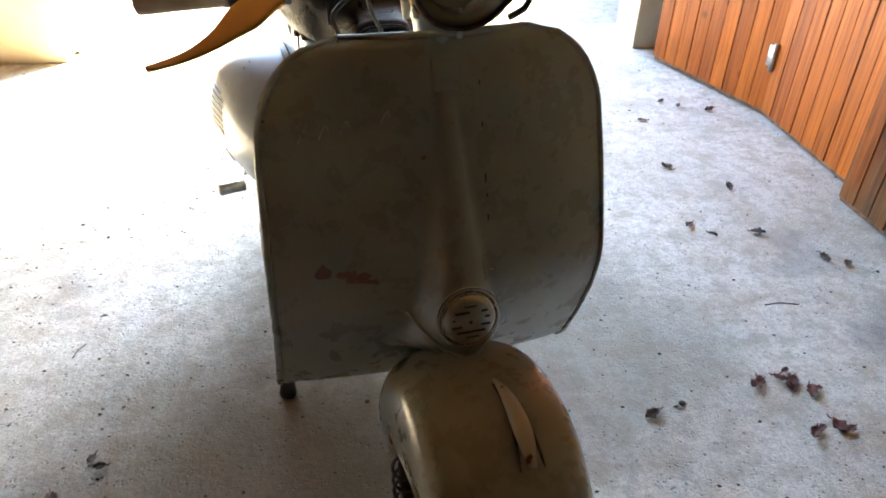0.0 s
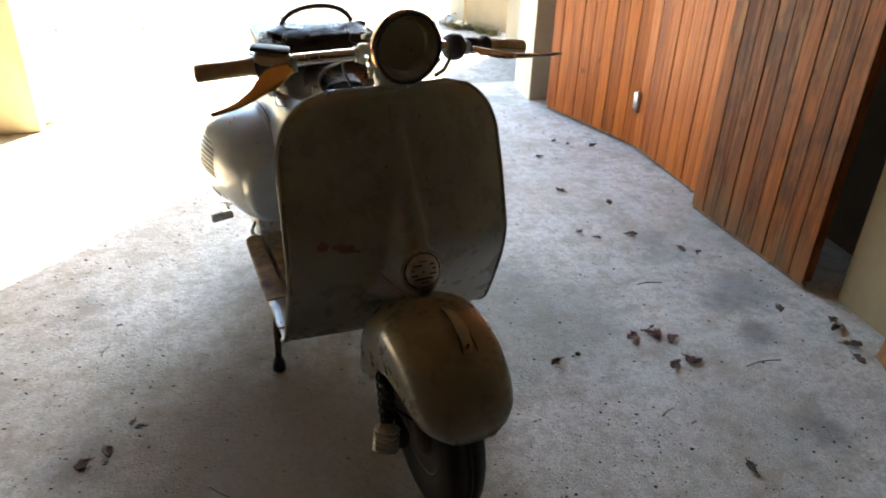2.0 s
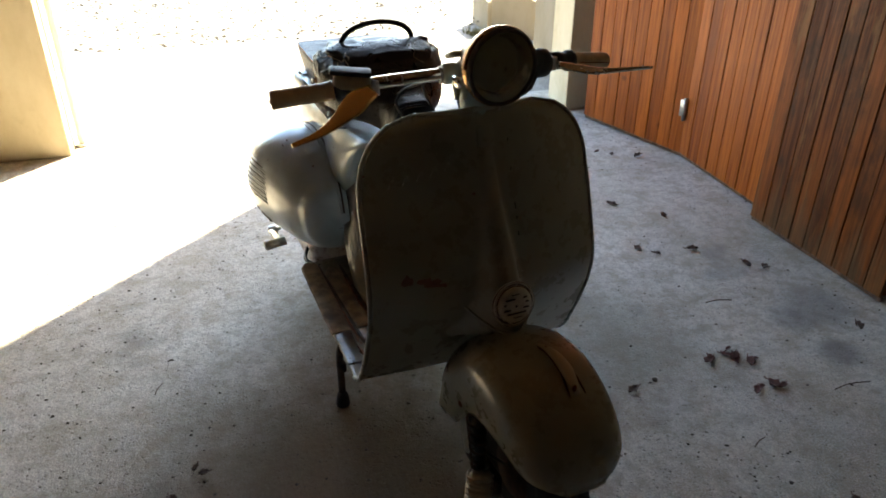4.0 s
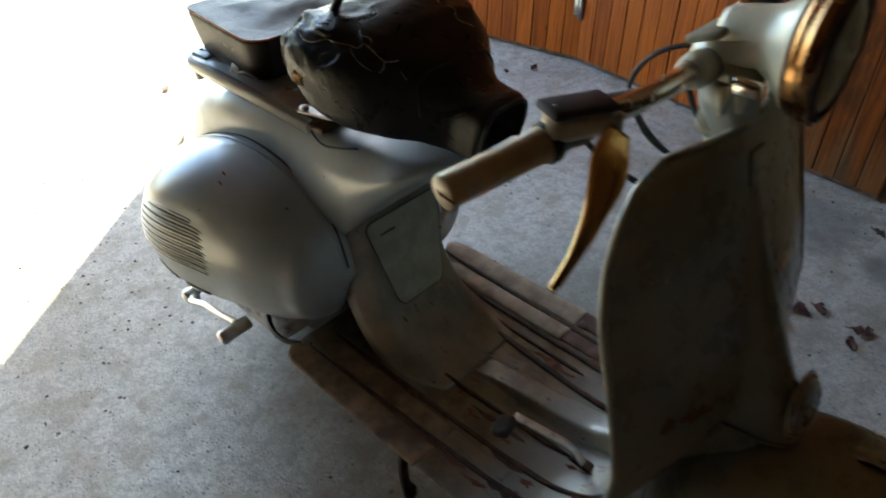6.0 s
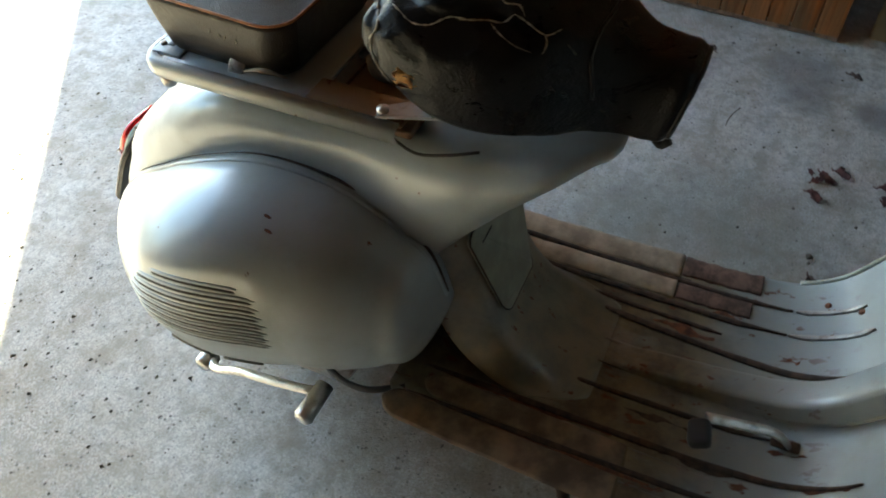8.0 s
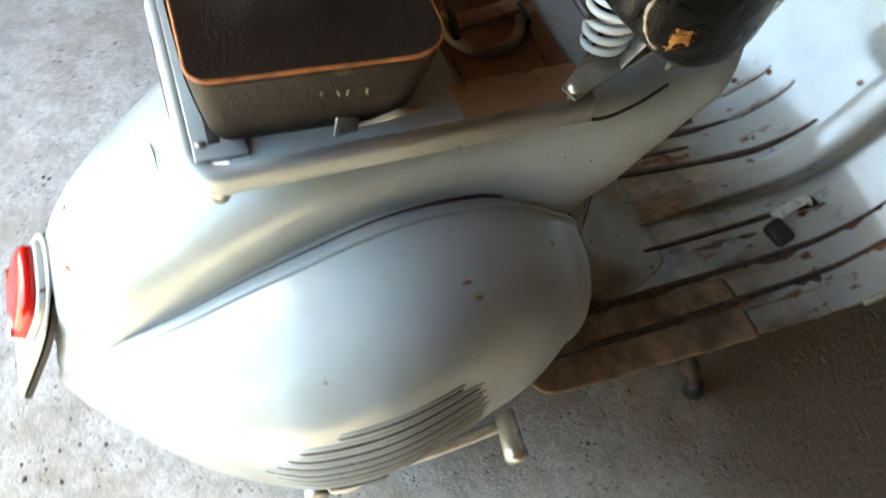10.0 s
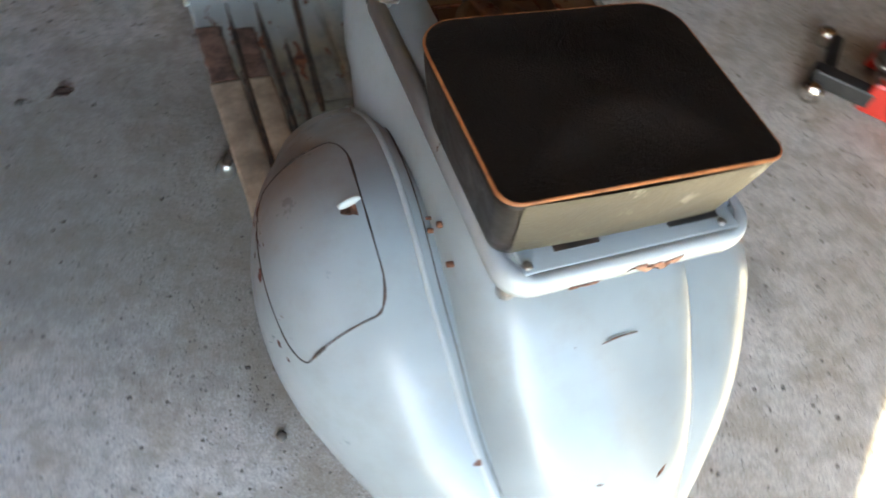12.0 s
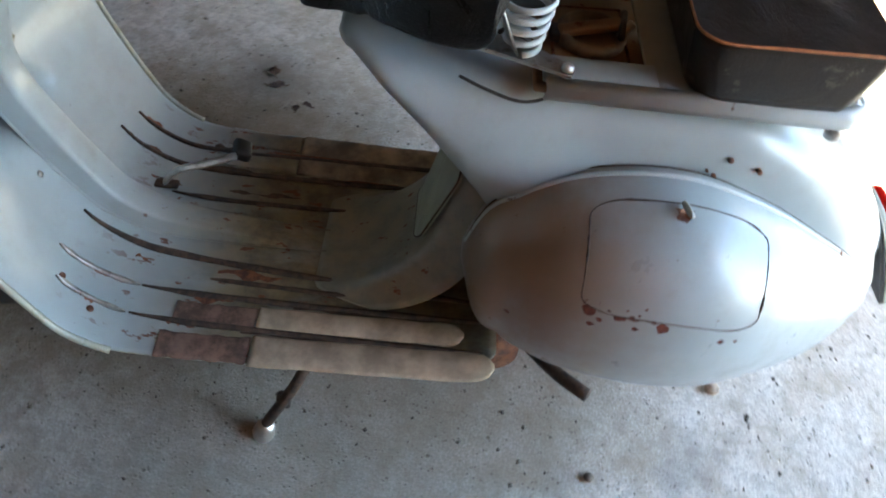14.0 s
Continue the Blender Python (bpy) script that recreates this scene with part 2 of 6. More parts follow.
M_CREST = paint_mat("bare_crest_metal", (0.46, 0.44, 0.37), 0.42, 0.64)
M_PAINT_FLOOR = paint_mat("grey_paint_worn", (0.340, 0.380, 0.385), 0.33, 0.715, 1.0)
M_PAINT_PANEL = paint_mat("dusty_front_paint", (0.310, 0.320, 0.275), 0.36, 0.735, 0.68)
M_PAINT_WHITE = paint_mat("pale_paint", (0.50, 0.515, 0.48), 0.42, 0.655)
M_PAINT_RIM = paint_mat("pale_grey_paint", (0.45, 0.48, 0.475), 0.40, 0.665)
M_RUST = rust_mat("rust")
M_RUST_DEEP = rust_mat("deep_red_rust", (0.055, 0.016, 0.010), (0.17, 0.042, 0.022), 0.8, 70)
M_RUST_RED = rust_mat("red_rust", (0.17, 0.10, 0.082), (0.24, 0.14, 0.115), 0.75, 50)
M_TANK = paint_mat("rust_stained_paint", (0.20, 0.110, 0.052), 0.5, 0.60)
M_RUST_ORANGE = rust_mat("orange_rust", (0.28, 0.115, 0.06), (0.46, 0.24, 0.15), 0.75, 60)
M_CHROME = metal_mat("old_chrome", (0.80, 0.77, 0.72), 0.16, 0.45)
M_ALU = metal_mat("cast_aluminium", (0.66, 0.65, 0.62), 0.36, 0.5)
M_STEEL = metal_mat("dull_steel", (0.42, 0.40, 0.37), 0.42, 0.8)
M_DARK = plain_mat("black_iron", (0.022, 0.02, 0.018), 0.55, 0.4)
M_RUBBER = plain_mat("black_rubber", (0.012, 0.012, 0.012), 0.55, 0.3, 60)
M_TYRE = plain_mat("tyre_rubber", (0.03, 0.029, 0.028), 0.8, 0.35, 35)
M_GRIP = plain_mat("cream_grip_plastic", (0.52, 0.42, 0.27), 0.40, 0.22, 25, 0.1)
M_STRIP = plain_mat("beige_runner", (0.37, 0.285, 0.20), 0.7, 0.32, 24, 0.5)
# darker, browner copy of the beige runner for negative x; fuel cap too
M_STRIP_BROWN = plain_mat("dark_brown_runner", (0.185, 0.132, 0.085), 0.75, 0.55, 18, 0.5)
M_STRIP_RUST = rust_mat("brown_runner", (0.065, 0.038, 0.028), (0.20, 0.115, 0.08), 0.8, 30)
M_RAIL = rust_mat("dark_rail", (0.018, 0.013, 0.01), (0.075, 0.042, 0.025), 0.7, 50)
M_SADDLE = leather_mat("torn_black_leather", (0.007, 0.0066, 0.0066), 0.32, deep=0.0018, spec=0.20)
M_CUSHION_TOP = leather_mat("black_cushion_top", (0.011, 0.008, 0.006), 0.46, deep=0.0015, spec=0.36)
M_CUSHION_SIDE = leather_mat("dark_olive_cushion_side", (0.018, 0.0135, 0.0095), 0.45, deep=0.001, spec=0.25, worn=(0.075, 0.064, 0.048))
M_CUSHION_REAR = leather_mat("khaki_cushion_rear", (0.055, 0.047, 0.031), 0.45, deep=0.001, spec=0.3, worn=(0.20, 0.185, 0.14))
M_CUSHION_DARK = leather_mat("dark_cushion_side", (0.035, 0.033, 0.03), 0.42, worn=(0.2, 0.18, 0.14))
M_PIPING = plain_mat("orange_piping", (0.36, 0.13, 0.04), 0.6, 0.35, 80)
M_FIBRE = plain_mat("torn_fibre", (0.30, 0.255, 0.20), 0.9, 0.3, 120, 0.5)
M_FOAM = plain_mat("old_foam", (0.55, 0.27, 0.08), 0.95, 0.35, 90, 0.6)
M_FLAP = plain_mat("frayed_green_lining", (0.12, 0.16, 0.13), 0.8, 0.4, 60, 0.4)
M_PANEL = plain_mat("pale_green_panel", (0.255, 0.265, 0.205), 0.5, 0.2, 20, 0.1)
M_PLATE = plain_mat("dirty_white_plate", (0.62, 0.60, 0.54), 0.5, 0.2, 30)
M_PLASTER = plaster_mat("cream_plaster", (0.66, 0.57, 0.40))
# the cream plaster's hue at about a third of its value, for outer walls
M_RENDER = plaster_mat("dark_outdoor_render", (0.24, 0.20, 0.14))
# stained like the cream plaster, over a base less than half as bright
M_PLASTER_DARK = plaster_mat("dark_stained_plaster", (0.30, 0.225, 0.13))
# brown tones set for dim, warm bounce; used mostly on unseen surfaces
M_BLOCK = plaster_mat("brown_block", (0.085, 0.050, 0.024))
M_CEILING = plaster_mat("orange_brown_ceiling", (0.13, 0.068, 0.026))
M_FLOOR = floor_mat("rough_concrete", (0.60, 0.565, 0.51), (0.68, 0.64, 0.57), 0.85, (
    # brown stain by the front wheel, deepened for the shadow under the shield
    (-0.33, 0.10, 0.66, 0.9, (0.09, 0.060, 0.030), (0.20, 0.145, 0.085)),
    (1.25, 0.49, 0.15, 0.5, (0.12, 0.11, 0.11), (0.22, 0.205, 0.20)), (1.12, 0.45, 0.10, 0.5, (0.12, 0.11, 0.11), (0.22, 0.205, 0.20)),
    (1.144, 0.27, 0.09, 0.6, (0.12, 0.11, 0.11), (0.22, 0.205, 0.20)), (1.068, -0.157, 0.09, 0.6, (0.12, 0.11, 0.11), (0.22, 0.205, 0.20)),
    # stain and the scooter's shade on its left, as one dark patch
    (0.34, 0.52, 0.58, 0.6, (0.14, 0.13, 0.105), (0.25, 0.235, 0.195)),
    # oil mark, then a broad brown patch under the body
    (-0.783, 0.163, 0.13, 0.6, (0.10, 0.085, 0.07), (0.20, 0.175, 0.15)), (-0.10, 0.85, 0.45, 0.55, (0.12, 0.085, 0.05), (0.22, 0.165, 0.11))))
M_GROUND = floor_mat("pale_gravel", (0.28, 0.265, 0.24), (0.80, 0.78, 0.74), gravel=True)
M_WOOD = wood_mat("varnished_pine", (0.50, 0.132, 0.016), (0.16, 0.029, 0.003))
M_WOOD_DARK = wood_mat("weathered_pine", (0.33, 0.086, 0.011), (0.075, 0.017, 0.003), 0.75)
M_BOARD = wood_mat("raw_board", (0.26, 0.13, 0.05), (0.16, 0.075, 0.028))
M_LEAF = plain_mat("dead_leaf", (0.085, 0.05, 0.035), 0.85, 0.5, 60, 0.4)
M_LEAF_RED = plain_mat("reddish_dead_leaf", (0.125, 0.05, 0.04), 0.85, 0.45, 60, 0.4)
M_STONE = plain_mat("small_stone", (0.34, 0.27, 0.2), 0.85, 0.4, 60, 0.4)
M_GRIT = plain_mat("dark_grit", (0.11, 0.092, 0.072), 0.9, 0.5, 30)
M_RED = paint_mat("red_enamel", (0.58, 0.035, 0.022), 0.34, 0.74)
M_WEED = plain_mat("dry_weed", (0.12, 0.105, 0.05), 0.8, 0.5, 40)


def glass_mat(name, base, rough=0.05, trans=1.0, ior=1.46):
    k = Mat(name, rough)
    k.b.inputs["Transmission Weight"].default_value = trans
    k.b.inputs["IOR"].default_value = ior
    return k.color(base).m


M_HEADSET = paint_mat("pale_headset_enamel", (0.60, 0.61, 0.50), 0.30, 0.66)
M_GLASS = glass_mat("dusty_lamp_glass", (0.82, 0.80, 0.68), 0.12, 0.88, 1.35)
M_RED_GLASS = glass_mat("red_lens", (0.75, 0.012, 0.008), 0.12, 0.35)
M_AMBER = plain_mat("amber_strip", (0.55, 0.16, 0.05), 0.35, 0.1)
# chrome band with its orange reflection painted in as base colour
M_BAND = metal_mat("orange_mirroring_band", (0.40, 0.22, 0.09), 0.24, 0.5)
M_REFLECTOR = metal_mat("tarnished_reflector", (0.66, 0.62, 0.46), 0.20, 0.4)


# ---- mesh helpers ----
def part(name, bm, mat, parent=None, label="", smooth=True):
    me = bpy.data.meshes.new(name)
    bm.to_mesh(me)
    bm.free()
    me.materials.append(mat)
    if smooth:
        me.shade_smooth()
    ob = new(name, me)
    if parent is not None:
        ob.parent = parent
    if label:
        ob["label"] = label
    return ob


def thing(name, label, category, group="", kind="", m=None):
    ob = new(name)
    if m is not None:
        ob.matrix_world = m
    return tagged(ob, label, category, group, kind)


def spl(xs, ys):
    """A smooth curve through a few control values."""
    xs, ys = np.array(xs, float), np.array(ys, float)
    d = np.gradient(ys, xs)

    def f(x):
        x = min(max(x, xs[0]), xs[-1])
        i = min(max(int(np.searchsorted(xs, x)) - 1, 0), len(xs) - 2)
        h = xs[i + 1] - xs[i]
        s = (x - xs[i]) / h
        return float((2 * s**3 - 3 * s**2 + 1) * ys[i] + (s**3 - 2 * s**2 + s) * h * d[i]
                     + (3 * s**2 - 2 * s**3) * ys[i + 1] + (s**3 - s**2) * h * d[i + 1])
    return f


def smooth_path(pts, n):
    """n points on a smooth curve through the given ones."""
    pts = [Vector(p) for p in pts]
    d = [0.0]
    for a, b in zip(pts, pts[1:]):
        d.append(d[-1] + max((b - a).length, 1e-6))
    fs = [spl(d, [p[k] for p in pts]) for k in range(3)]
    return [Vector([f(d[-1] * i / (n - 1)) for f in fs]) for i in range(n)]


def grid(rows, closed=False, cap=False, bm=None):
    """A sheet through rows of points; closed joins each row's ends, cap fills the first and last row."""
    bm = bm or bmesh.new()
    vs = [[bm.verts.new(p) for p in row] for row in rows]
    for a, b in zip(vs, vs[1:]):
        n = len(a)
        for j in range(n if closed else n - 1):
            q = (a[j], a[(j + 1) % n], b[(j + 1) % n], b[j])
            if len(set(q)) == 4:
                bm.faces.new(q)
    if cap:
        bm.faces.new(list(reversed(vs[0])))
        bm.faces.new(vs[-1])
    return bm


def tube(pts, r, segs=10, bm=None, flat=1.0, close=False):
    """A round (or flattened) bar along pts; r is a number or one for every point."""
    pts = [Vector(p) for p in pts]
    n = len(pts)
    rs = [r] * n if isinstance(r, (int, float)) else list(r)
    side = None
    rows = []
    for i, p in enumerate(pts):
        a = pts[(i - 1) % n] if close else pts[max(i - 1, 0)]
        b = pts[(i + 1) % n] if close else pts[min(i + 1, n - 1)]
        t = (b - a).normalized()
        if side is None:
            ref = Vector((0, 0, 1)) if abs(t.z) < 0.9 else Vector((0, 1, 0))
            side = t.cross(ref).normalized()
        side = (side - t * side.dot(t)).normalized()
        up = side.cross(t)
        rows.append([p + (side * math.cos(2 * math.pi * j / segs) + up * flat * math.sin(2 * math.pi * j / segs)) * rs[i]
                     for j in range(segs)])
    if close:
        rows.append(rows[0])
        bm = grid(rows[:-1], True, False, bm)
        bm.verts.ensure_lookup_table()
        k = len(bm.verts) - n * segs
        for j in range(segs):
            a, b = k + (n - 1) * segs, k
            bm.faces.new((bm.verts[a + j], bm.verts[a + (j + 1) % segs], bm.verts[b + (j + 1) % segs], bm.verts[b + j]))
        return bm
    return grid(rows, True, True, bm)


def box(sx, sy, sz, at=(0, 0, 0), bevel=0.0, segs=2, m=None, bm=None):
    b = bmesh.new()
    bmesh.ops.create_cube(b, size=1.0)
    bmesh.ops.scale(b, vec=(sx, sy, sz), verts=b.verts)
    if bevel:
        bmesh.ops.bevel(b, geom=list(b.edges), offset=bevel, segments=segs, profile=0.5, affect="EDGES", clamp_overlap=True)
    bmesh.ops.transform(b, matrix=Matrix.Translation(at) @ (m or Matrix()), verts=b.verts)
    return join(bm, b)


def join(bm, b):
    if bm is None:
        return b
    me = bpy.data.meshes.new("tmp")
    b.to_mesh(me)
    b.free()
    bm.from_mesh(me)
    bpy.data.meshes.remove(me)
    return bm


def turned(profile, segs=28, m=None, bm=None, ring=False):
    """A body of revolution round z from (radius, z) pairs, then moved by m."""
    rows = [[Vector((max(r, 1e-5) * math.cos(2 * math.pi * j / segs), max(r, 1e-5) * math.sin(2 * math.pi * j / segs), z))
             for j in range(segs)] for r, z in profile]
    b = grid(rows + rows[:1], True) if ring else grid(rows, True, True)
    bmesh.ops.remove_doubles(b, verts=b.verts, dist=1e-5)
    bmesh.ops.recalc_face_normals(b, faces=b.faces)
    if m is not None:
        bmesh.ops.transform(b, matrix=m, verts=b.verts)
    return join(bm, b)


def along(a, b):
    """The pose that carries the z axis onto the way from a to b, with its origin in a."""
    a, b = Vector(a), Vector(b)
    return Matrix.Translation(a) @ (b - a).to_track_quat("Z", "Y").to_matrix().to_4x4()


def fixed(bm):
    bmesh.ops.recalc_face_normals(bm, faces=bm.faces)
    return bm


def thicken(ob, d, offset=0.0, bevel=0.0):
    mod = ob.modifiers.new("thickness", "SOLIDIFY")
    mod.thickness, mod.offset = d, offset
    if bevel:
        mb = ob.modifiers.new("edge", "BEVEL")
        mb.width, mb.segments = bevel, 2
    return ob


def rounded(w, h, r, n=6):
    """A rounded rectangle in x and y, as points."""
    out = []
    for cx, cy, a0 in ((w / 2 - r, h / 2 - r, 0), (-w / 2 + r, h / 2 - r, 90), (-w / 2 + r, -h / 2 + r, 180), (w / 2 - r, -h / 2 + r, 270)):
        for i in range(n + 1):
            a = radians(a0 + 90 * i / n)
            out.append((cx + r * math.cos(a), cy + r * math.sin(a)))
    return out


# ---- the garage ----
TURN = -8.5
ROOM = pose(0, 0, 0, 0, 0, TURN)
OPEN_L, OPEN_R, WALL_IN, WALL_OUT, OPEN_H = -1.254, 1.181, 2.41, 2.65, 2.05
CEIL = 2.6


def slab(name, mat, lo, hi, label, category, bevel=0.006, kind="structure", m=ROOM):
    c = [(a + b) / 2 for a, b in zip(lo, hi)]
    s = [b - a for a, b in zip(lo, hi)]
    ob = part(name, box(*s, at=c, bevel=bevel, segs=2), mat, None, smooth=False)
    ob.matrix_world = m
    return tagged(ob, label, category, kind=kind)


def floor_sheet(name, mat, u0, u1, v0, v1, z, nu, nv, amp, label, category):
    rows = [[Vector((u0 + (u1 - u0) * i / nu, v0 + (v1 - v0) * j / nv,
                     z + amp * noise.noise((u0 + (u1 - u0) * i / nu, (v0 + (v1 - v0) * j / nv), 3.0))))
             for i in range(nu + 1)] for j in range(nv + 1)]
    ob = part(name, grid(rows), mat, None)
    ob.matrix_world = ROOM
    return tagged(ob, label, category, kind="structure")


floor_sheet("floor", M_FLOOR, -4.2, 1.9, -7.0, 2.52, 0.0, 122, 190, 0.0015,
            "rough grey concrete garage floor with stains, grit and scooter shade painted in", "floor")
floor_sheet("ground", M_GROUND, -600.0, 600.0, -600.0, 600.0, -0.035, 40, 40, 0.0,
            "pale sunlit gravel ground outside the garage", "ground")
slab("threshold", M_FLOOR, (-1.9, 2.51, -0.2), (1.5, 2.75, 0.0), "worn concrete threshold of the garage opening", "threshold")
slab("wall_north", M_PLASTER, (-4.4, WALL_IN, -0.1), (OPEN_L, WALL_OUT, CEIL), "cream plastered wall beside the opening", "wall")
slab("wall_north_right", M_PLASTER, (OPEN_R, WALL_IN, -0.1), (2.0, WALL_OUT, CEIL), "cream plastered pier with a chipped edge", "wall")
slab("lintel", M_PLASTER, (OPEN_L, WALL_IN, OPEN_H), (OPEN_R, WALL_OUT, CEIL), "plastered lintel over the garage opening", "lintel", 0.0)
# dark brown wall colour gives the shadow in this recess
slab("wall_east", M_BLOCK, (1.78, 0.38, -0.1), (2.0, WALL_IN, CEIL), "dark brown recess behind the folded door, its shade in the colour", "wall", 0.0)
slab("wall_east_pier", M_PLASTER_DARK, (1.525, -0.9, -0.1), (2.0, 0.38, CEIL), "darker, stained cream plastered side wall", "wall")
# unseen walls and ceiling, added to close the room
slab("wall_east_rear", M_BLOCK, (1.60, -7.0, -0.1), (2.0, -0.9, CEIL), "unseen brown side wall that closes the garage", "wall", 0.0)
slab("wall_south", M_BLOCK, (-4.4, -7.2, -0.1), (2.0, -7.0, CEIL), "unseen brown back wall that closes the garage", "wall", 0.0)
slab("wall_west", M_BLOCK, (-4.4, -7.0, -0.1), (-4.2, WALL_IN, CEIL), "unseen brown side wall that closes the garage", "wall", 0.0)
slab("ceiling", M_CEILING, (-4.4, -7.2, CEIL), (2.0, WALL_OUT, CEIL + 0.2), "unseen orange-brown ceiling, toned for warm reflections", "ceiling", 0.0)

# the house wall and the low wall outside
slab("wall_outside", M_RENDER, (1.42, WALL_OUT, -0.1), (2.6, 3.516, 3.2), "cream rendered outer wall beside the drive", "wall", 0.01)


def low_wall(name, foot, label):
    """A worn rendered block from its footprint and the height at each corner."""
    rows = []
    mid = sum((Vector((u, v, 0)) for u, v, z in foot), Vector()) / len(foot)
    ring = []
    for (ua, va, za), (ub, vb, zb) in zip(foot, foot[1:] + foot[:1]):
        ring += [(ua + (ub - ua) * i / 8, va + (vb - va) * i / 8, za + (zb - za) * i / 8) for i in range(8)]
    for f, k in ((1.0, None), (1.0, 0.03), (0.985, 0.008), (0.94, 0.0), (0.4, -0.004), (0.02, -0.004)):
        row = []
        for u, v, z in ring:
            n = 0.010 * noise.noise((u * 9, v * 9, 2.0 if k is None else 5.0 + k))
            p = mid.lerp(Vector((u, v, 0)), f + n)
            p.z = -0.1 if k is None else z - k + 0.012 * noise.noise((u * 7, v * 7, 0))
            row.append(p)
        rows.append(row)
    ob = part(name, fixed(grid(rows, True, True)), M_RENDER, None, smooth=False)
    ob.matrix_world = ROOM
    tagged(ob, label, "wall", kind="structure")


low_wall("low_wall", [(1.60, 3.86, 0.225), (1.335, 4.13, 0.31), (1.60, 4.42, 0.31), (1.86, 4.10, 0.24)], "low weathered rendered wall outside with a sloping top")
low_wall("low_wall_end", [(1.32, 4.17, 0.18), (1.31, 4.50, 0.19), (1.56, 4.62, 0.19), (1.56, 4.44, 0.18)], "lower worn end block of the low wall outside")


def door_leaf(a, b, mat, label, boards=9, flip=1.0, hinge=False, latch=False, group="folding door leaves"):
    """One leaf of the folding door, from a to b on the floor plan; its boards face the left of the way from a to b."""
    a, b = Vector((*a, 0)), Vector((*b, 0))
    w = (b - a).length
    ang = math.degrees(math.atan2(b.y - a.y, b.x - a.x))
    m = ROOM @ pose(a.x, a.y, 0, 0, 0, ang)
    leaf = thing("door_leaf", label, "door leaf", group, m=m)
    h, z0 = 2.03, 0.022
    part("core", box(w - 0.004, 0.026, h - 0.01, (w / 2, 0.016 * flip, z0 + h / 2), 0.002), M_WOOD_DARK, leaf, "dark boards behind", False)
    bw = w / boards
    bm = box(bw - 0.0022, 0.014, h, (0, 0, 0), 0.0020, 1)
    me = bpy.data.meshes.new("board")
    bm.to_mesh(me)
    bm.free()
    me.materials.append(mat)
    for i in range(boards):
        o = new("board", me)
        o.parent = leaf
        o.location = (bw * (i + 0.5), -0.006 * flip + 0.0012 * math.sin(i * 2.3), z0 + h / 2)
    part("bottom_rail", box(w - 0.002, 0.014, 0.016, (w / 2, 0.003 * flip, 0.012), 0.003), M_STRIP_RUST, leaf, "dull weather strip under the boards", False)
    if hinge:
        for hz in (0.23, 1.78):
            hb = turned([(0.0, -0.05), (0.009, -0.05), (0.009, 0.05), (0.0, 0.05)], 12, Matrix.Translation((w - 0.002, -0.022 * flip, hz)))
            hb = box(0.034, 0.004, 0.076, (w - 0.016, -0.0155 * flip, hz), 0.001, 1, bm=hb)
            part("hinge", hb, M_STEEL, leaf, "dull metal butt hinge")
    if latch:
        lb = box(0.045, 0.006, 0.10, (w * 0.44, -0.017 * flip, 0.975), 0.002)
        lb = tube([(w * 0.44, -0.02 * flip, 0.940), (w * 0.44, -0.045 * flip, 0.935), (w * 0.44 + 0.05, -0.05 * flip, 0.930)], 0.007, 8, lb)
        part("latch", lb, M_STEEL, leaf, "grey metal latch plate with a lever")
    return leaf


LEAF_B, LEAF_C, LEAF_D = (1.449, 1.698), (1.476, 1.075), (1.45, 0.453)
door_leaf((1.236, 2.277), LEAF_B, M_WOOD, "orange varnished pine door leaf folded against the wall", hinge=True)
door_leaf(LEAF_B, LEAF_C, M_WOOD, "orange varnished pine door leaf hinged to its neighbour")
door_leaf((1.396, 1.072), LEAF_D, M_WOOD_DARK, "dark weathered pine door leaf, bleached at its foot", latch=True)
door_leaf((-2.30, 2.355), (-1.68, 2.37), M_WOOD_DARK, "dark brown wooden door leaf opened against the wall", flip=1.0)


def guide_pipe():
    p = thing("guide_pipe", "grey painted upright pipe beside the opening", "pipe", m=ROOM @ pose(-1.222, 2.53, 0))
    part("pipe", turned([(0.016, 0.0), (0.016, 2.05)], 14), M_PAINT_WHITE, p)
    part("foot", turned([(0.032, 0.0), (0.03, 0.008), (0.017, 0.014)], 16), M_STEEL, p, "rusty pipe foot")


guide_pipe()


# ---- the scooter ----
scooter = thing("scooter", "grey vintage motor scooter with torn saddle standing on its stand", "scooter")

EDGE_Y = [0.206, 0.198, 0.186, 0.176, 0.152, 0.134, 0.121, 0.126, 0.147, 0.178, 0.214, 0.262, 0.33, 0.45, 0.60, 0.75, 0.825]
EDGE_Z = [0.888, 0.85, 0.79, 0.745, 0.67, 0.605, 0.545, 0.49, 0.426, 0.352, 0.287, 0.252, 0.240, 0.236, 0.235, 0.236, 0.238]
HALF_W = [0.125, 0.204, 0.240, 0.248, 0.252, 0.254, 0.256, 0.256, 0.257, 0.258, 0.259, 0.257, 0.254, 0.251, 0.248, 0.243, 0.215]
BOW = [0.035, 0.042, 0.048, 0.05, 0.052, 0.052, 0.05, 0.046, 0.04, 0.032, 0.022, 0.010, 0.002, 0.0, 0.0, 0.0, 0.0]
_d = [0.0]
for i in range(1, len(EDGE_Y)):
    _d.append(_d[-1] + math.hypot(EDGE_Y[i] - EDGE_Y[i - 1], EDGE_Z[i] - EDGE_Z[i - 1]))
SHEET_L = _d[-1]
f_y, f_z, f_w, f_b = (spl(_d, v) for v in (EDGE_Y, EDGE_Z, HALF_W, BOW))


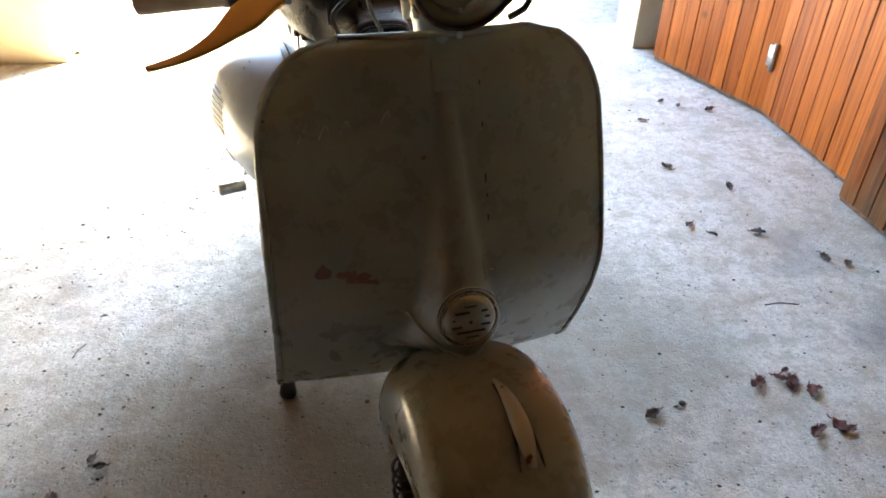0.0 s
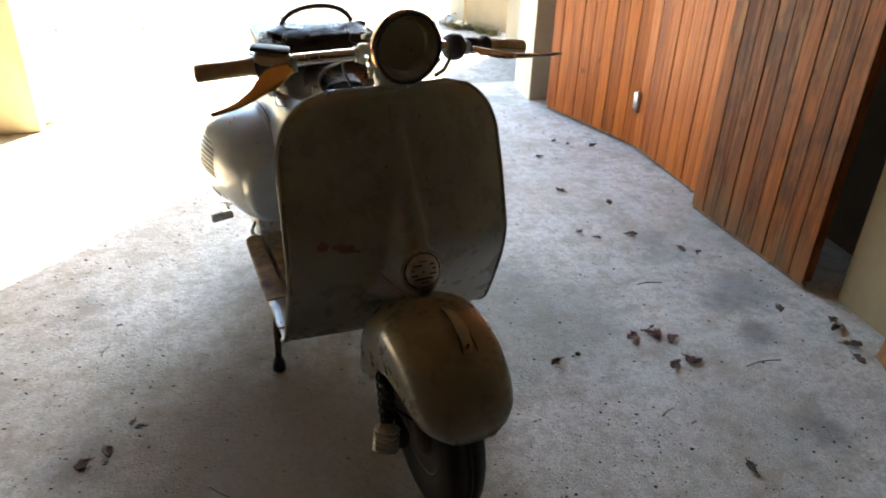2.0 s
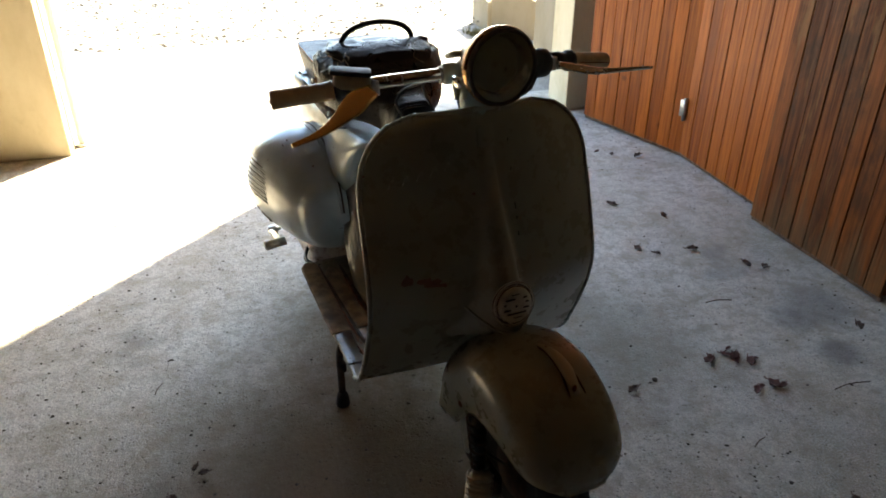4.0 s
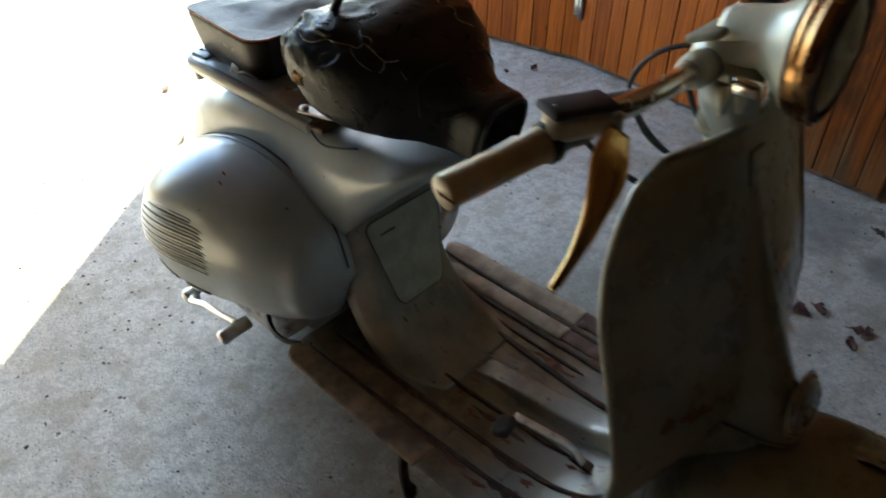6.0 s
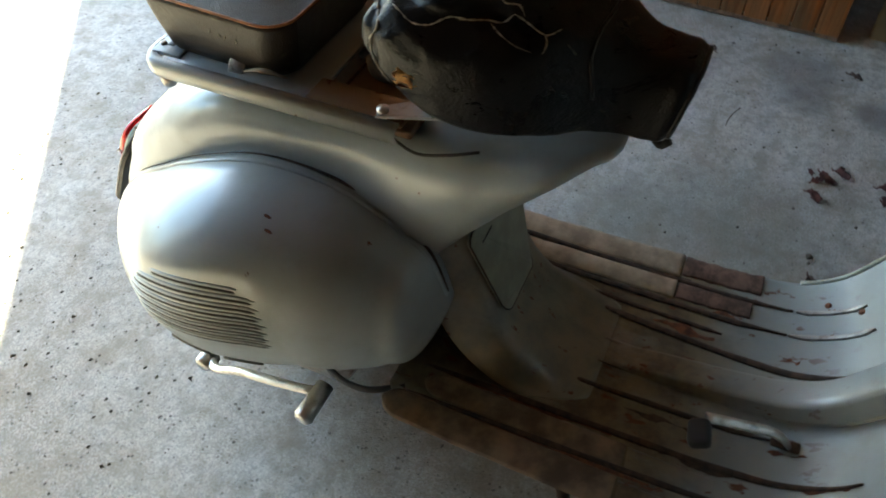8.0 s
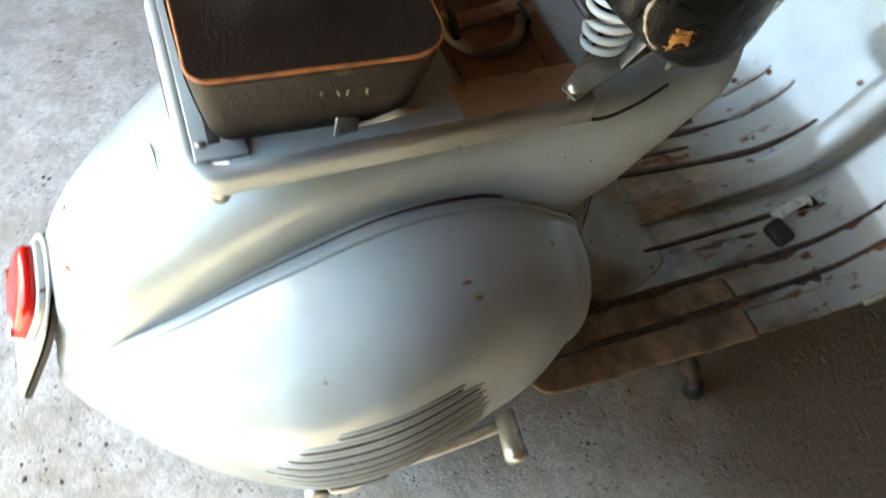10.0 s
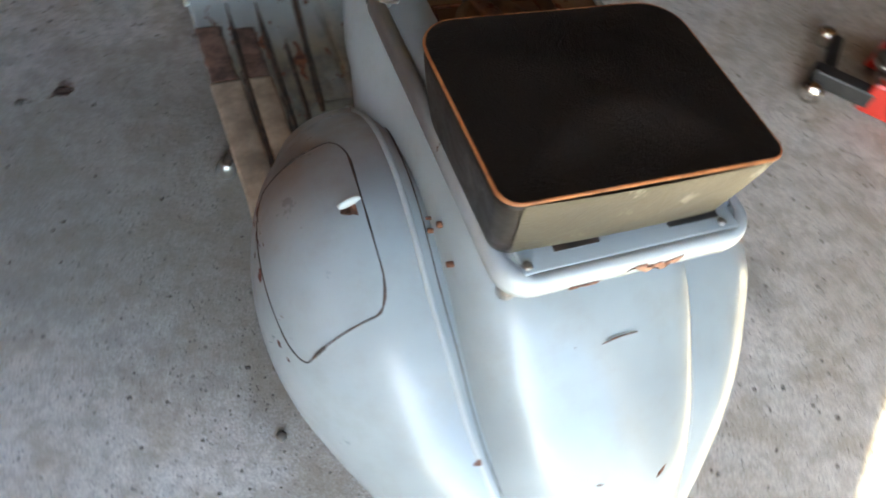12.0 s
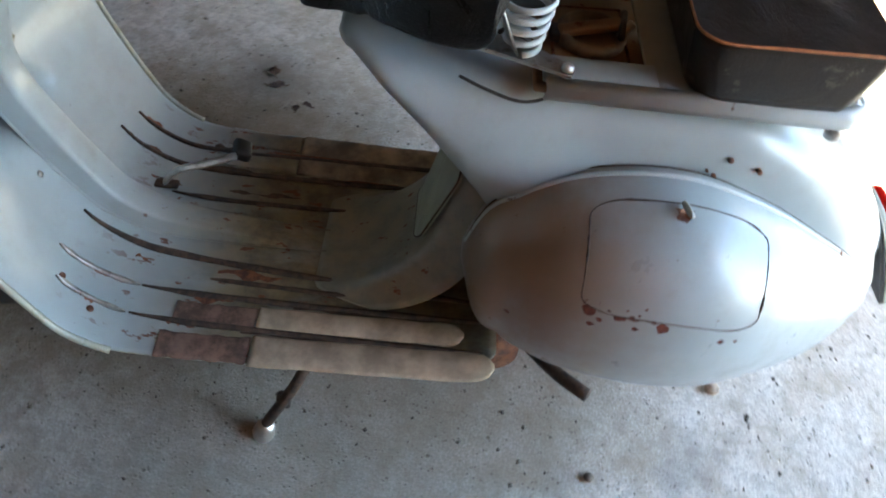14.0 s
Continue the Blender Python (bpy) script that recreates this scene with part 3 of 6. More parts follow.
def f_w_top(s):
    """Half width with the round upper corners."""
    r = 0.15
    if s < r:
        return 0.128 + (f_w(r) - 0.128) * math.sqrt(max(0.0, 1 - ((r - s) / r) ** 2))
    e = SHEET_L - s
    if e < 0.05:
        return f_w(s) * (0.90 + 0.10 * math.sqrt(max(0.0, 1 - ((0.05 - e) / 0.05) ** 2)))
    return f_w(s)


def ridge(x, s):
    """How far the moulded steering cover stands out of the shield."""
    if s > 0.43:
        k = max(0.0, 1 - (s - 0.43) / 0.05)
    else:
        k = 1.0
    a = spl([0.0, 0.06, 0.09, 0.15, 0.25, 0.33, 0.39, 0.45], [0.0, 0.001, 0.007, 0.014, 0.028, 0.048, 0.062, 0.062])(s) * k
    w = spl([0.0, 0.06, 0.12, 0.2, 0.30, 0.37, 0.42, 0.45], [0.008, 0.010, 0.015, 0.023, 0.036, 0.047, 0.062, 0.088])(s)
    # a blunt keel with fairly crisp flanks
    u = abs(x) / w
    e = min(1.0, max(0.0, (u - 0.55) / 0.75))
    return a * (1 - 0.30 * min(u, 1.0) ** 1.3) * (1 - e * e * (3 - 2 * e))


def sheet_point(x, s, front=True):
    """The point of the shield and footboard sheet at x, s metres below the top edge."""
    w = f_w_top(s)
    q = x / w
    y = f_y(s) - f_b(s) * (1 - q * q)
    z = f_z(s)
    if s < 0.06:
        z += (0.010 * (1 - q * q) - 0.004) * (1 - s / 0.06)
    if front:
        y -= ridge(x, s)
    return Vector((x, y, z))


def leg_shield():
    ns, nx = 92, 84
    rows = []
    for i in range(ns + 1):
        s = SHEET_L * i / ns
        w = f_w_top(s)
        row = []
        for j in range(nx + 1):
            q = -1 + 2 * j / nx
            q = math.copysign(abs(q) ** 1.25, q)
            row.append(sheet_point(q * w, s))
        rows.append(row)
    # the front takes the darker paint that holds its shade
    ob = part("leg_shield", fixed(grid(rows)), M_PAINT_SHADED, scooter, "grey leg shield with a shade-darkened front, running into a worn footboard")
    thicken(ob, 0.003)
    # the inner face and the floor are worn grey
    ob.data.materials.append(M_PAINT_FLOOR)
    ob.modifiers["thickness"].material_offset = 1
    # rolled edge moulding round the shield
    for side in (-1, 1):
        pts = [sheet_point(side * (f_w_top(SHEET_L * i / 90) + 0.001), SHEET_L * i / 90) for i in range(0, 51)]
        part("edge_trim", tube(pts, 0.0055, 8), M_PAINT_SHADED, ob, "rolled grey shield edge")
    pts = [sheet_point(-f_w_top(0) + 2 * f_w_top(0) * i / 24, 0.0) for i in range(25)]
    part("edge_trim", tube(pts, 0.0055, 8), M_PAINT_SHADED, ob)
    # badge plate and raised script, kept as plain shapes
    c = sheet_point(0.0, 0.045)
    part("badge", box(0.036, 0.003, 0.042, c + Vector((0, -0.003, 0)), 0.0012, m=pose(0, 0, 0, -14)), M_PAINT_SHADED, ob, "overpainted square badge plate")
    for k in range(5):
        x = -0.185 + k * 0.027
        p = sheet_point(x, 0.118 - 0.006 * k)
        pts = [p + Vector((-0.012, -0.0012, -0.008)), p + Vector((-0.002, -0.0014, 0.010)), p + Vector((0.004, -0.0012, -0.006)), p + Vector((0.015, -0.0012, 0.004))]
        part("script_bar", tube(smooth_path(pts, 10), 0.0008, 6), M_PAINT_SHADED, ob, "overpainted raised script bar")
    # flared foot of the steering cover under the horn
    us = np.linspace(-1, 1, 25)
    high = [Vector((0.050 * u, 0.016 + 0.062 * min(1.0, 1.5 * abs(u)) ** 1.4, 0.572)) for u in us]
    mid = [Vector((0.062 * u, 0.004 + 0.076 * min(1.0, 1.2 * abs(u)) ** 1.5, 0.530 + 0.010 * u * u)) for u in us]
    lip = [Vector((0.082 * u, -0.008 + 0.086 * abs(u) ** 1.7, 0.486 + 0.040 * u * u)) for u in us]
    back = [p + Vector((0, 0.035, 0.004)) for p in lip]
    for row in (high, mid, lip, back):
        for u, p in zip(us, row):
            p.y += 0.045 * abs(u) ** 4
            # never behind the sheet that it is welded to
            near = min((i * SHEET_L / 300 for i in range(200)), key=lambda q: abs(f_z(q) - p.z))
            p.y = min(p.y, sheet_point(p.x, near).y + 0.0015)
    cover = part("steering_cover", fixed(grid([high, mid, lip, back])), M_PAINT_SHADED, ob, "flared foot of the steering cover")
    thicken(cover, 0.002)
    part("cover_lip", tube(lip, 0.0032, 8), M_PAINT_SHADED, ob, "rolled lip of the steering cover")
    return ob


shield = leg_shield()


def centre_ridge():
    # moulded ridge up the middle, over the steering tube and the floor
    rows = []
    high = spl([0.03, 0.10, 0.30, 0.50, 0.62, 0.75, 0.88, 0.97], [0.026, 0.036, 0.040, 0.041, 0.038, 0.026, 0.012, -0.006])
    wide = spl([0.03, 0.30, 0.60, 0.97], [0.85, 0.95, 1.0, 0.80])
    for i in range(48):
        s = 0.03 + 0.94 * i / 47
        n = (sheet_point(0.1, s + 0.01, False) - sheet_point(0.1, s - 0.01, False)).cross(Vector((1, 0, 0))).normalized()
        if n.y + n.z < 0:
            n = -n
        rows.append([sheet_point(x * wide(s), s, False) + n * (high(s) * h + 0.0030) for x, h in ((-0.031, 0.0), (-0.0285, 0.015), (-0.0275, 0.10), (-0.0255, 0.86), (-0.0240, 0.95), (-0.020, 1.0), (-0.010, 1.02), (0.010, 1.02), (0.020, 1.0), (0.0240, 0.95), (0.0255, 0.86), (0.0275, 0.10), (0.0285, 0.015), (0.031, 0.0))])
    ob = part("centre_ridge", fixed(grid(rows)), M_PAINT_FLOOR, shield, "moulded centre ridge")
    thicken(ob, 0.002)
    for y in (0.33, 0.43, 0.52):
        p = sheet_point(0.055, y, False)
        part("screw", turned([(0.006, 0), (0.005, 0.003), (0, 0.004)], 10, along(p, p + Vector((0, 0.05, 0.02)))), M_STEEL, shield, "round screw head")


centre_ridge()


def sheet_marks():
    """Bare rust and dashes of chipped paint on the front of the shield."""
    rng = random.Random(8)
    for x, s, r in ((-0.184, 0.309, 0.013), (-0.146, 0.314, 0.011), (-0.132, 0.317, 0.011), (-0.116, 0.322, 0.006), (-0.158, 0.312, 0.006), (-0.240, 0.10, 0.004), (-0.035, 0.15, 0.003)):
        n = 12
        ring = [sheet_point(x + r * 1.3 * math.cos(2 * math.pi * j / n) * rng.uniform(0.5, 1.3), s + r * math.sin(2 * math.pi * j / n) * rng.uniform(0.5, 1.2)) + Vector((0, -0.0028, 0)) for j in range(n)]
        bm = bmesh.new()
        vs = [bm.verts.new(p) for p in ring]
        vc = bm.verts.new(sheet_point(x, s) + Vector((0, -0.003, 0)))
        for j in range(n):
            bm.faces.new((vs[j], vs[(j + 1) % n], vc))
        part("rust_chip", fixed(bm), M_RUST_RED, shield, "reddish rust patch")
    for x, s, l in ((0.048, 0.055, 0.006), (0.050, 0.11, 0.008), (0.052, 0.18, 0.016), (0.053, 0.21, 0.006), (0.053, 0.24, 0.010)):
        pts = [sheet_point(x, s + l * i / 4) + Vector((0, -0.002, 0)) for i in range(5)]
        part("paint_chip", tube(pts, [0.0004, 0.0012, 0.001, 0.0012, 0.0004], 6), M_DARK, shield, "dark paint chip")


sheet_marks()


def horn():
    m = pose(0, 0.010, 0.547, 78, 0, 0)
    ob = part("horn", turned([(0.046, 0.0), (0.046, 0.004), (0.0435, 0.006), (0.040, 0.0045), (0.037, 0.007), (0.035, 0.013), (0.030, 0.0155), (0.0, 0.0165)], 36, m),
              M_HORN, scooter, "round nickel horn grille with dark slots")
    for rad, z, wd, mat, lab in ((0.0375, 0.0066, 0.0022, M_CHROME, "bright inner ring"), (0.0455, 0.0040, 0.0014, M_CHROME, "thin bright outer ring"), (0.0412, 0.0046, 0.0012, M_RAIL, "dark groove ring")):
        pts = [m @ Vector((rad * math.cos(a), rad * math.sin(a), z)) for a in np.linspace(0, 2 * math.pi, 37)[:-1]]
        part("ring", tube(pts, wd, 6, close=True), mat, ob, lab)
    for xx, yy, ww in ((0, 0.0235, 0.020), (-0.012, 0.0150, 0.022), (0.020, 0.0150, 0.010), (-0.024, 0.0055, 0.006), (0.024, 0.0055, 0.008), (-0.020, -0.0060, 0.016), (0.021, -0.0060, 0.014), (0.0, -0.0150, 0.042), (0.002, -0.0235, 0.022)):
        part("slot", box(ww, 0.0040, 0.005, (xx, yy, 0.0148 - 0.0012 * (abs(yy) > 0.02)), 0.0018), M_DARK, ob, "dark horn slot").matrix_local = m
    for k in range(6):
        a = radians(60 * k + 20)
        part("screw", turned([(0.003, 0.0), (0.0028, 0.0015), (0.0, 0.002)], 8, m @ Matrix.Translation((0.0415 * math.cos(a), 0.0415 * math.sin(a), 0.005))), M_STEEL, ob)
    part("centre_rivet", turned([(0.003, 0.0), (0.0, 0.0025)], 8, m @ Matrix.Translation((0, 0, 0.0165))), M_DARK, ob)


horn()


def footboard_runners():
    """Rubber and metal strips laid along the footboard."""
    def runner(name, x0, x1, s0, s1, half, thick, mat, label):
        rows = []
        n = 44
        for i in range(n + 1):
            k = i / n
            s = s0 + (s1 - s0) * k
            x = x0 + (x1 - x0) * k
            tap = half * (min(1.0, 0.25 + 6 * min(k, 1 - k)) if half < 0.01 else 1.0) * (1 + (0.35 if half < 0.01 else 0.10) * noise.noise((k * 9, x0 * 30, s0))) if thick < 0.009 else half * math.sqrt(max(0.02, 1 - (max(0.0, k - 0.90) / 0.10) ** 2)) * (1 + 0.06 * noise.noise((k * 7, x0 * 30, s0)))
            p = [sheet_point(x + d, s) for d in (-tap, -tap * 0.8, 0.0, tap * 0.8, tap)]
            nrm = (sheet_point(x, s + 0.01) - sheet_point(x, s - 0.01)).cross(Vector((1, 0, 0))).normalized()
            if nrm.z < 0:
                nrm = -nrm
            high = min(thick, 0.0062)
            up = (0.002, high * 0.9, high, high * 0.9, 0.002)
            rows.append([q + nrm * u for q, u in zip(p, up)])
        ob = part(name, fixed(grid(rows)), mat, shield, label)
        thicken(ob, 0.002, -1)

    def trail(x, s0, s1, half, seed):
        """Ragged rust spreading from a rail."""
        rows = []
        n = 30
        for i in range(n + 1):
            k = i / n
            s = s0 + (s1 - s0) * k
            env = math.sin(math.pi * min(1.0, 0.03 + k)) ** 0.4
            a = half * env * max(0.03, 0.45 + 1.1 * noise.noise((k * 3.2, seed, 0.3)) + 0.25 * noise.noise((k * 15, seed, 2.3)))
            b = half * env * max(0.03, 0.45 + 1.1 * noise.noise((k * 3.2, seed, 5.3)) + 0.25 * noise.noise((k * 15, seed, 7.3)))
            rows.append([sheet_point(x - a, s) + Vector((0, 0.0012, 0.0028)), sheet_point(x, s) + Vector((0, 0.0015, 0.0032)), sheet_point(x + b, s) + Vector((0, 0.0012, 0.0028))])
        part("rust_trail", fixed(grid(rows)), M_RUST if seed % 3 else M_RAIL, shield, "ragged rust spreading from a rail")

    L = SHEET_L
    bend = 0.60
    for sd in (-1, 1):
        runner("runner", sd * 0.229, sd * 0.221, L - 0.365, L - 0.002, 0.027, 0.0091, M_STRIP if sd > 0 else M_STRIP_BROWN, "beige worn runner strip" if sd > 0 else "dark brown runner strip")
        runner("runner", sd * 0.233, sd * 0.230, L - 0.50, L - 0.368, 0.023, 0.005, M_STRIP_RUST if sd > 0 else M_PAINT_FLOOR, "rusty brown strip under the missing runner" if sd > 0 else "worn grey strip under the missing runner")
        runner("runner", sd * 0.171, sd * 0.168, L - 0.365, L - 0.05, 0.022, 0.0092, M_STRIP if sd > 0 else M_STRIP_BROWN, "beige worn runner strip" if sd > 0 else "dark brown runner strip")
        runner("runner", sd * 0.172, sd * 0.171, L - 0.49, L - 0.368, 0.019, 0.005, M_STRIP_RUST if sd > 0 else M_PAINT_FLOOR, "rusty brown strip under the missing runner" if sd > 0 else "worn grey strip under the missing runner")
        if sd < 0:
            runner("rail", sd * 0.185, sd * 0.198, bend - 0.005, L - 0.03, 0.0048, 0.007, M_RAIL, "dark rusty rail")
            runner("rail", sd * 0.134, sd * 0.141, bend - 0.015, L - 0.04, 0.0048, 0.007, M_RAIL, "dark rusty rail")
        else:
            # on this side the rails are still painted where they rise
            runner("rail", 0.185, 0.190, bend - 0.005, bend + 0.10, 0.0042, 0.006, M_STEEL, "dull rail end")
            runner("rail", 0.190, 0.198, bend + 0.105, L - 0.02, 0.0050, 0.006, M_RAIL, "dark rusty rail")
            runner("rail", 0.134, 0.137, bend - 0.015, bend + 0.108, 0.0046, 0.007, M_STEEL, "bare worn rail end")
            runner("rail", 0.137, 0.141, bend + 0.11, L - 0.02, 0.0054, 0.007, M_RAIL, "dark rusty rail")
            for x, q in ((0.178, bend + 0.005), (0.205, bend + 0.055)):
                p = sheet_point(x, q, False)
                part("screw_hole", turned([(0.006, 0.0), (0.005, 0.0035), (0.0, 0.004)], 10, along(p, p + Vector((0, 0.04, 0.04)))), M_RUST, shield, "rusty screw hole")
        for k, (x, s0, s1) in enumerate(((0.190, bend - 0.03, bend + 0.05), (0.195, bend + 0.09, bend + 0.17), (0.199, bend + 0.20, L - 0.05), (0.137, bend - 0.04, bend + 0.06), (0.140, bend + 0.10, bend + 0.24), (0.144, bend + 0.27, L - 0.08),
                                         (0.085, bend + 0.02, bend + 0.10), (0.09, bend + 0.14, bend + 0.30))):
            trail(sd * x, s0 + 0.055 + 0.012 * sd, s1 + 0.01, 0.008 + 0.003 * (k % 3), k + 7 * sd)
    runner("rail", 0.052, 0.104, bend + 0.000, L - 0.03, 0.0058, 0.006, M_RAIL, "dark rusty rail")
    runner("rail", -0.066, -0.072, bend + 0.10, L - 0.14, 0.0045, 0.006, M_RAIL, "dark rusty rail")
    runner("rail", 0.105, 0.112, bend + 0.20, L - 0.22, 0.004, 0.005, M_RAIL, "short stub of a rusty rail")


footboard_runners()


def steering_column():
    ob = part("steering_column", turned([(0.026, 0.0), (0.028, 0.05), (0.031, 0.09), (0.034, 0.095), (0.034, 0.118), (0.028, 0.126)], 24,
                                        along((0, 0.178, 0.815), (0, 0.208, 0.935))), M_PAINT, scooter, "grey steering column tube")
    return ob


steering_column()


def body():
    ys = [0.570, 0.575, 0.590, 0.632, 0.68, 0.725, 0.742, 0.762, 0.80, 0.90, 1.00, 1.10, 1.18, 1.25, 1.30, 1.34, 1.365, 1.382, 1.390]
    zt = [0.672, 0.676, 0.679, 0.676, 0.671, 0.668, 0.667, 0.667, 0.667, 0.665, 0.660, 0.648, 0.618, 0.570, 0.528, 0.485, 0.447, 0.405, 0.36]
    zb = [0.668, 0.664, 0.657, 0.632, 0.588, 0.536, 0.515, 0.486, 0.420, 0.262, 0.245, 0.245, 0.248, 0.255, 0.262, 0.270, 0.276, 0.285, 0.30]
    wt = [0.030, 0.046, 0.062, 0.096, 0.106, 0.108, 0.110, 0.110, 0.111, 0.112, 0.114, 0.115, 0.114, 0.107, 0.097, 0.083, 0.069, 0.053, 0.032]
    wm = [0.034, 0.050, 0.067, 0.108, 0.119, 0.124, 0.127, 0.128, 0.128, 0.129, 0.131, 0.134, 0.136, 0.130, 0.121, 0.109, 0.097, 0.083, 0.064]
    wb = [0.028, 0.040, 0.058, 0.100, 0.114, 0.120, 0.122, 0.118, 0.119, 0.120, 0.120, 0.118, 0.114, 0.106, 0.096, 0.086, 0.078, 0.066, 0.05]
    fs = [spl(ys, v) for v in (zt, zb, wt, wm, wb)]
    rows = []
    stations = sorted(set(list(np.linspace(0.570, 1.39, 72)) + ys))
    for y in stations:
        t, b, a, c, d = (f(y) for f in fs)
        h = t - b
        dome = max(0.0, min(1.0, (y - 1.1) / 0.15))
        f = min(1.0, max(0.0, (y - 0.762) / 0.22))
        f = f * f * (3 - 2 * f)
        hi, mi = (max(h * 0.22, min(0.02, h * 0.30) + h * 0.08), h * 0.52) if y < 0.75 else (0.033 + (h * 0.22 - 0.033) * f, 0.074 + (h * 0.48 - 0.074) * f)
        prof = [(0, t), (a * 0.55, t - 0.004 * dome - 0.002), (a * 0.9, t - min(0.006, h * 0.12) - 0.016 * dome), (a * 1.02, t - min(0.02, h * 0.30) - 0.022 * dome), (a * 0.5 + c * 0.5, t - hi - 0.012 * dome),
                (c, t - mi), (d, b + h * 0.18), (d * 0.92, b + h * 0.04), (d * 0.6, b), (0, b)]
        half = smooth_path([(x, y, z) for x, z in prof], 22)
        ring = half + [Vector((-p.x, p.y, p.z)) for p in reversed(half[1:-1])]
        rows.append(ring)
    ob = part("body", fixed(grid(rows, True, True)), M_PAINT, scooter, "grey pressed-steel rear body")
    # sloping front below the overhang, with its access panel
    def slope(z):
        # leans, then sweeps forward into the floor
        r = 0.15
        h = min(r, max(0.0, z - 0.2374))
        return 0.748 - 0.24 * (0.51 - z) - r + math.sqrt(r * r - (r - h) ** 2)

    rows = []
    for k in np.linspace(0.0, 1.0, 34):
        z = 0.2374 + 0.2876 * k ** 2.0
        w = 0.127 - 0.06 * (z - 0.24) + 0.006 * ((0.525 - z) / 0.288) ** 6
        rows.append([Vector((x * w, slope(z) + (0.33 + 0.25 * (1 - k)) * max(0.0, abs(x) - 0.70) ** 1.5, z)) for x in np.linspace(-1, 1, 31)])
    low = part("front_panel", fixed(grid(rows)), M_PAINT_PANEL, ob, "dirty grey lower front of the body")
    thicken(low, 0.002)
    pts = [Vector((x, slope(z) - 0.004, z)) for x, z in [(p[0] * (1 + 0.5 * (p[1] / 0.175)), 0.412 + p[1]) for p in rounded(0.150, 0.175, 0.016)]]
    bm = bmesh.new()
    bm.faces.new([bm.verts.new(p) for p in pts])
    panel = part("access_panel", bm, M_PANEL, ob, "pale green access panel", False)
    thicken(panel, 0.006, 0, 0.001)
    part("panel_seal", tube([p + Vector((0, -0.002, 0)) for p in pts], 0.0015, 6, close=True), M_RAIL, panel, "dark panel seal")
    part("panel_slot", box(0.035, 0.004, 0.004, (-0.045, slope(0.47) - 0.008, 0.47), 0.001), M_DARK, panel)
    # scuffs and seams on the tail
    for a, b, r in (((-0.026, 1.222, 0.5935), (0.016, 1.224, 0.5915), 0.0009), ((0.062, 1.318, 0.488), (0.03, 1.33, 0.496), 0.0022), ((-0.06, 1.318, 0.488), (-0.035, 1.338, 0.486), 0.003)):
        part("scuff", tube(smooth_path([a, ((a[0] + b[0]) / 2, (a[1] + b[1]) / 2 - 0.001, (a[2] + b[2]) / 2 + 0.0015), b], 8), [r * 0.3, r, r * 0.8, r, r * 1.2, r, r * 0.7, r * 0.2], 6), M_RUST, ob, "chipped paint scuff")
    return ob


rear_body = body()

COWL_Y = [0.755, 0.772, 0.82, 0.864, 0.948, 1.028, 1.118, 1.209, 1.311, 1.37, 1.392]
f_zt = spl(COWL_Y, [0.40, 0.458, 0.515, 0.548, 0.577, 0.581, 0.553, 0.503, 0.428, 0.360, 0.318])
f_zb = spl(COWL_Y, [0.38, 0.325, 0.278, 0.262, 0.250, 0.247, 0.252, 0.266, 0.288, 0.302, 0.308])
f_dx = spl(COWL_Y, [0.012, 0.068, 0.111, 0.138, 0.162, 0.164, 0.145, 0.107, 0.053, 0.021, 0.005])
f_x0 = spl([0.755, 0.9, 1.15, 1.3, 1.392], [0.124, 0.127, 0.137, 0.117, 0.071])


def step(a, b, v):
    """A soft step from 0 at a to 1 at b."""
    k = min(1.0, max(0.0, (v - a) / (b - a)))
    return k * k * (3 - 2 * k)


def cowl_point(side, y, c, out=0.0):
    """A point of a side cowl: c runs from 0 at the upper seam to 1 at the lower edge."""
    zt, zb = f_zt(y), f_zb(y)
    a = math.pi * c
    z = (zt + zb) / 2 + (zt - zb) / 2 * math.cos(a)
    rear = min(1.0, max(0.0, (y - 0.93) / 0.22))
    bulge = 1.0 - 0.02 * rear if side > 0 else 1.0 + 0.32 * rear
    x = f_x0(y) + (f_dx(y) * bulge + out) * max(0.0, math.sin(a)) ** 0.78
    if side < 0:
        x -= 0.0085 * step(0.915 + 0.5 * (c - 0.46) ** 2, 0.985 + 0.5 * (c - 0.46) ** 2, y) * step(0.27, 0.36, c) * step(0.74, 0.58, c) * step(1.24, 1.10, y)
    return Vector((side * x, y, z))


def on_cowl(side, y, z, out=0.001):
    zt, zb = f_zt(y), f_zb(y)
    k = max(-1.0, min(1.0, (2 * z - zt - zb) / (zt - zb)))
    return cowl_point(side, y, math.acos(k) / math.pi, out)


def cowl_out(side, y, c, d):
    """A point d metres off the cowl's skin."""
    p = cowl_point(side, y, c)
    n = (cowl_point(side, y + 0.004, c) - cowl_point(side, y - 0.004, c)).cross(cowl_point(side, y, c + 0.004) - cowl_point(side, y, max(0.0, c - 0.004)))
    n.normalize()
    if n.x * side < 0:
        n = -n
    return p + n * d


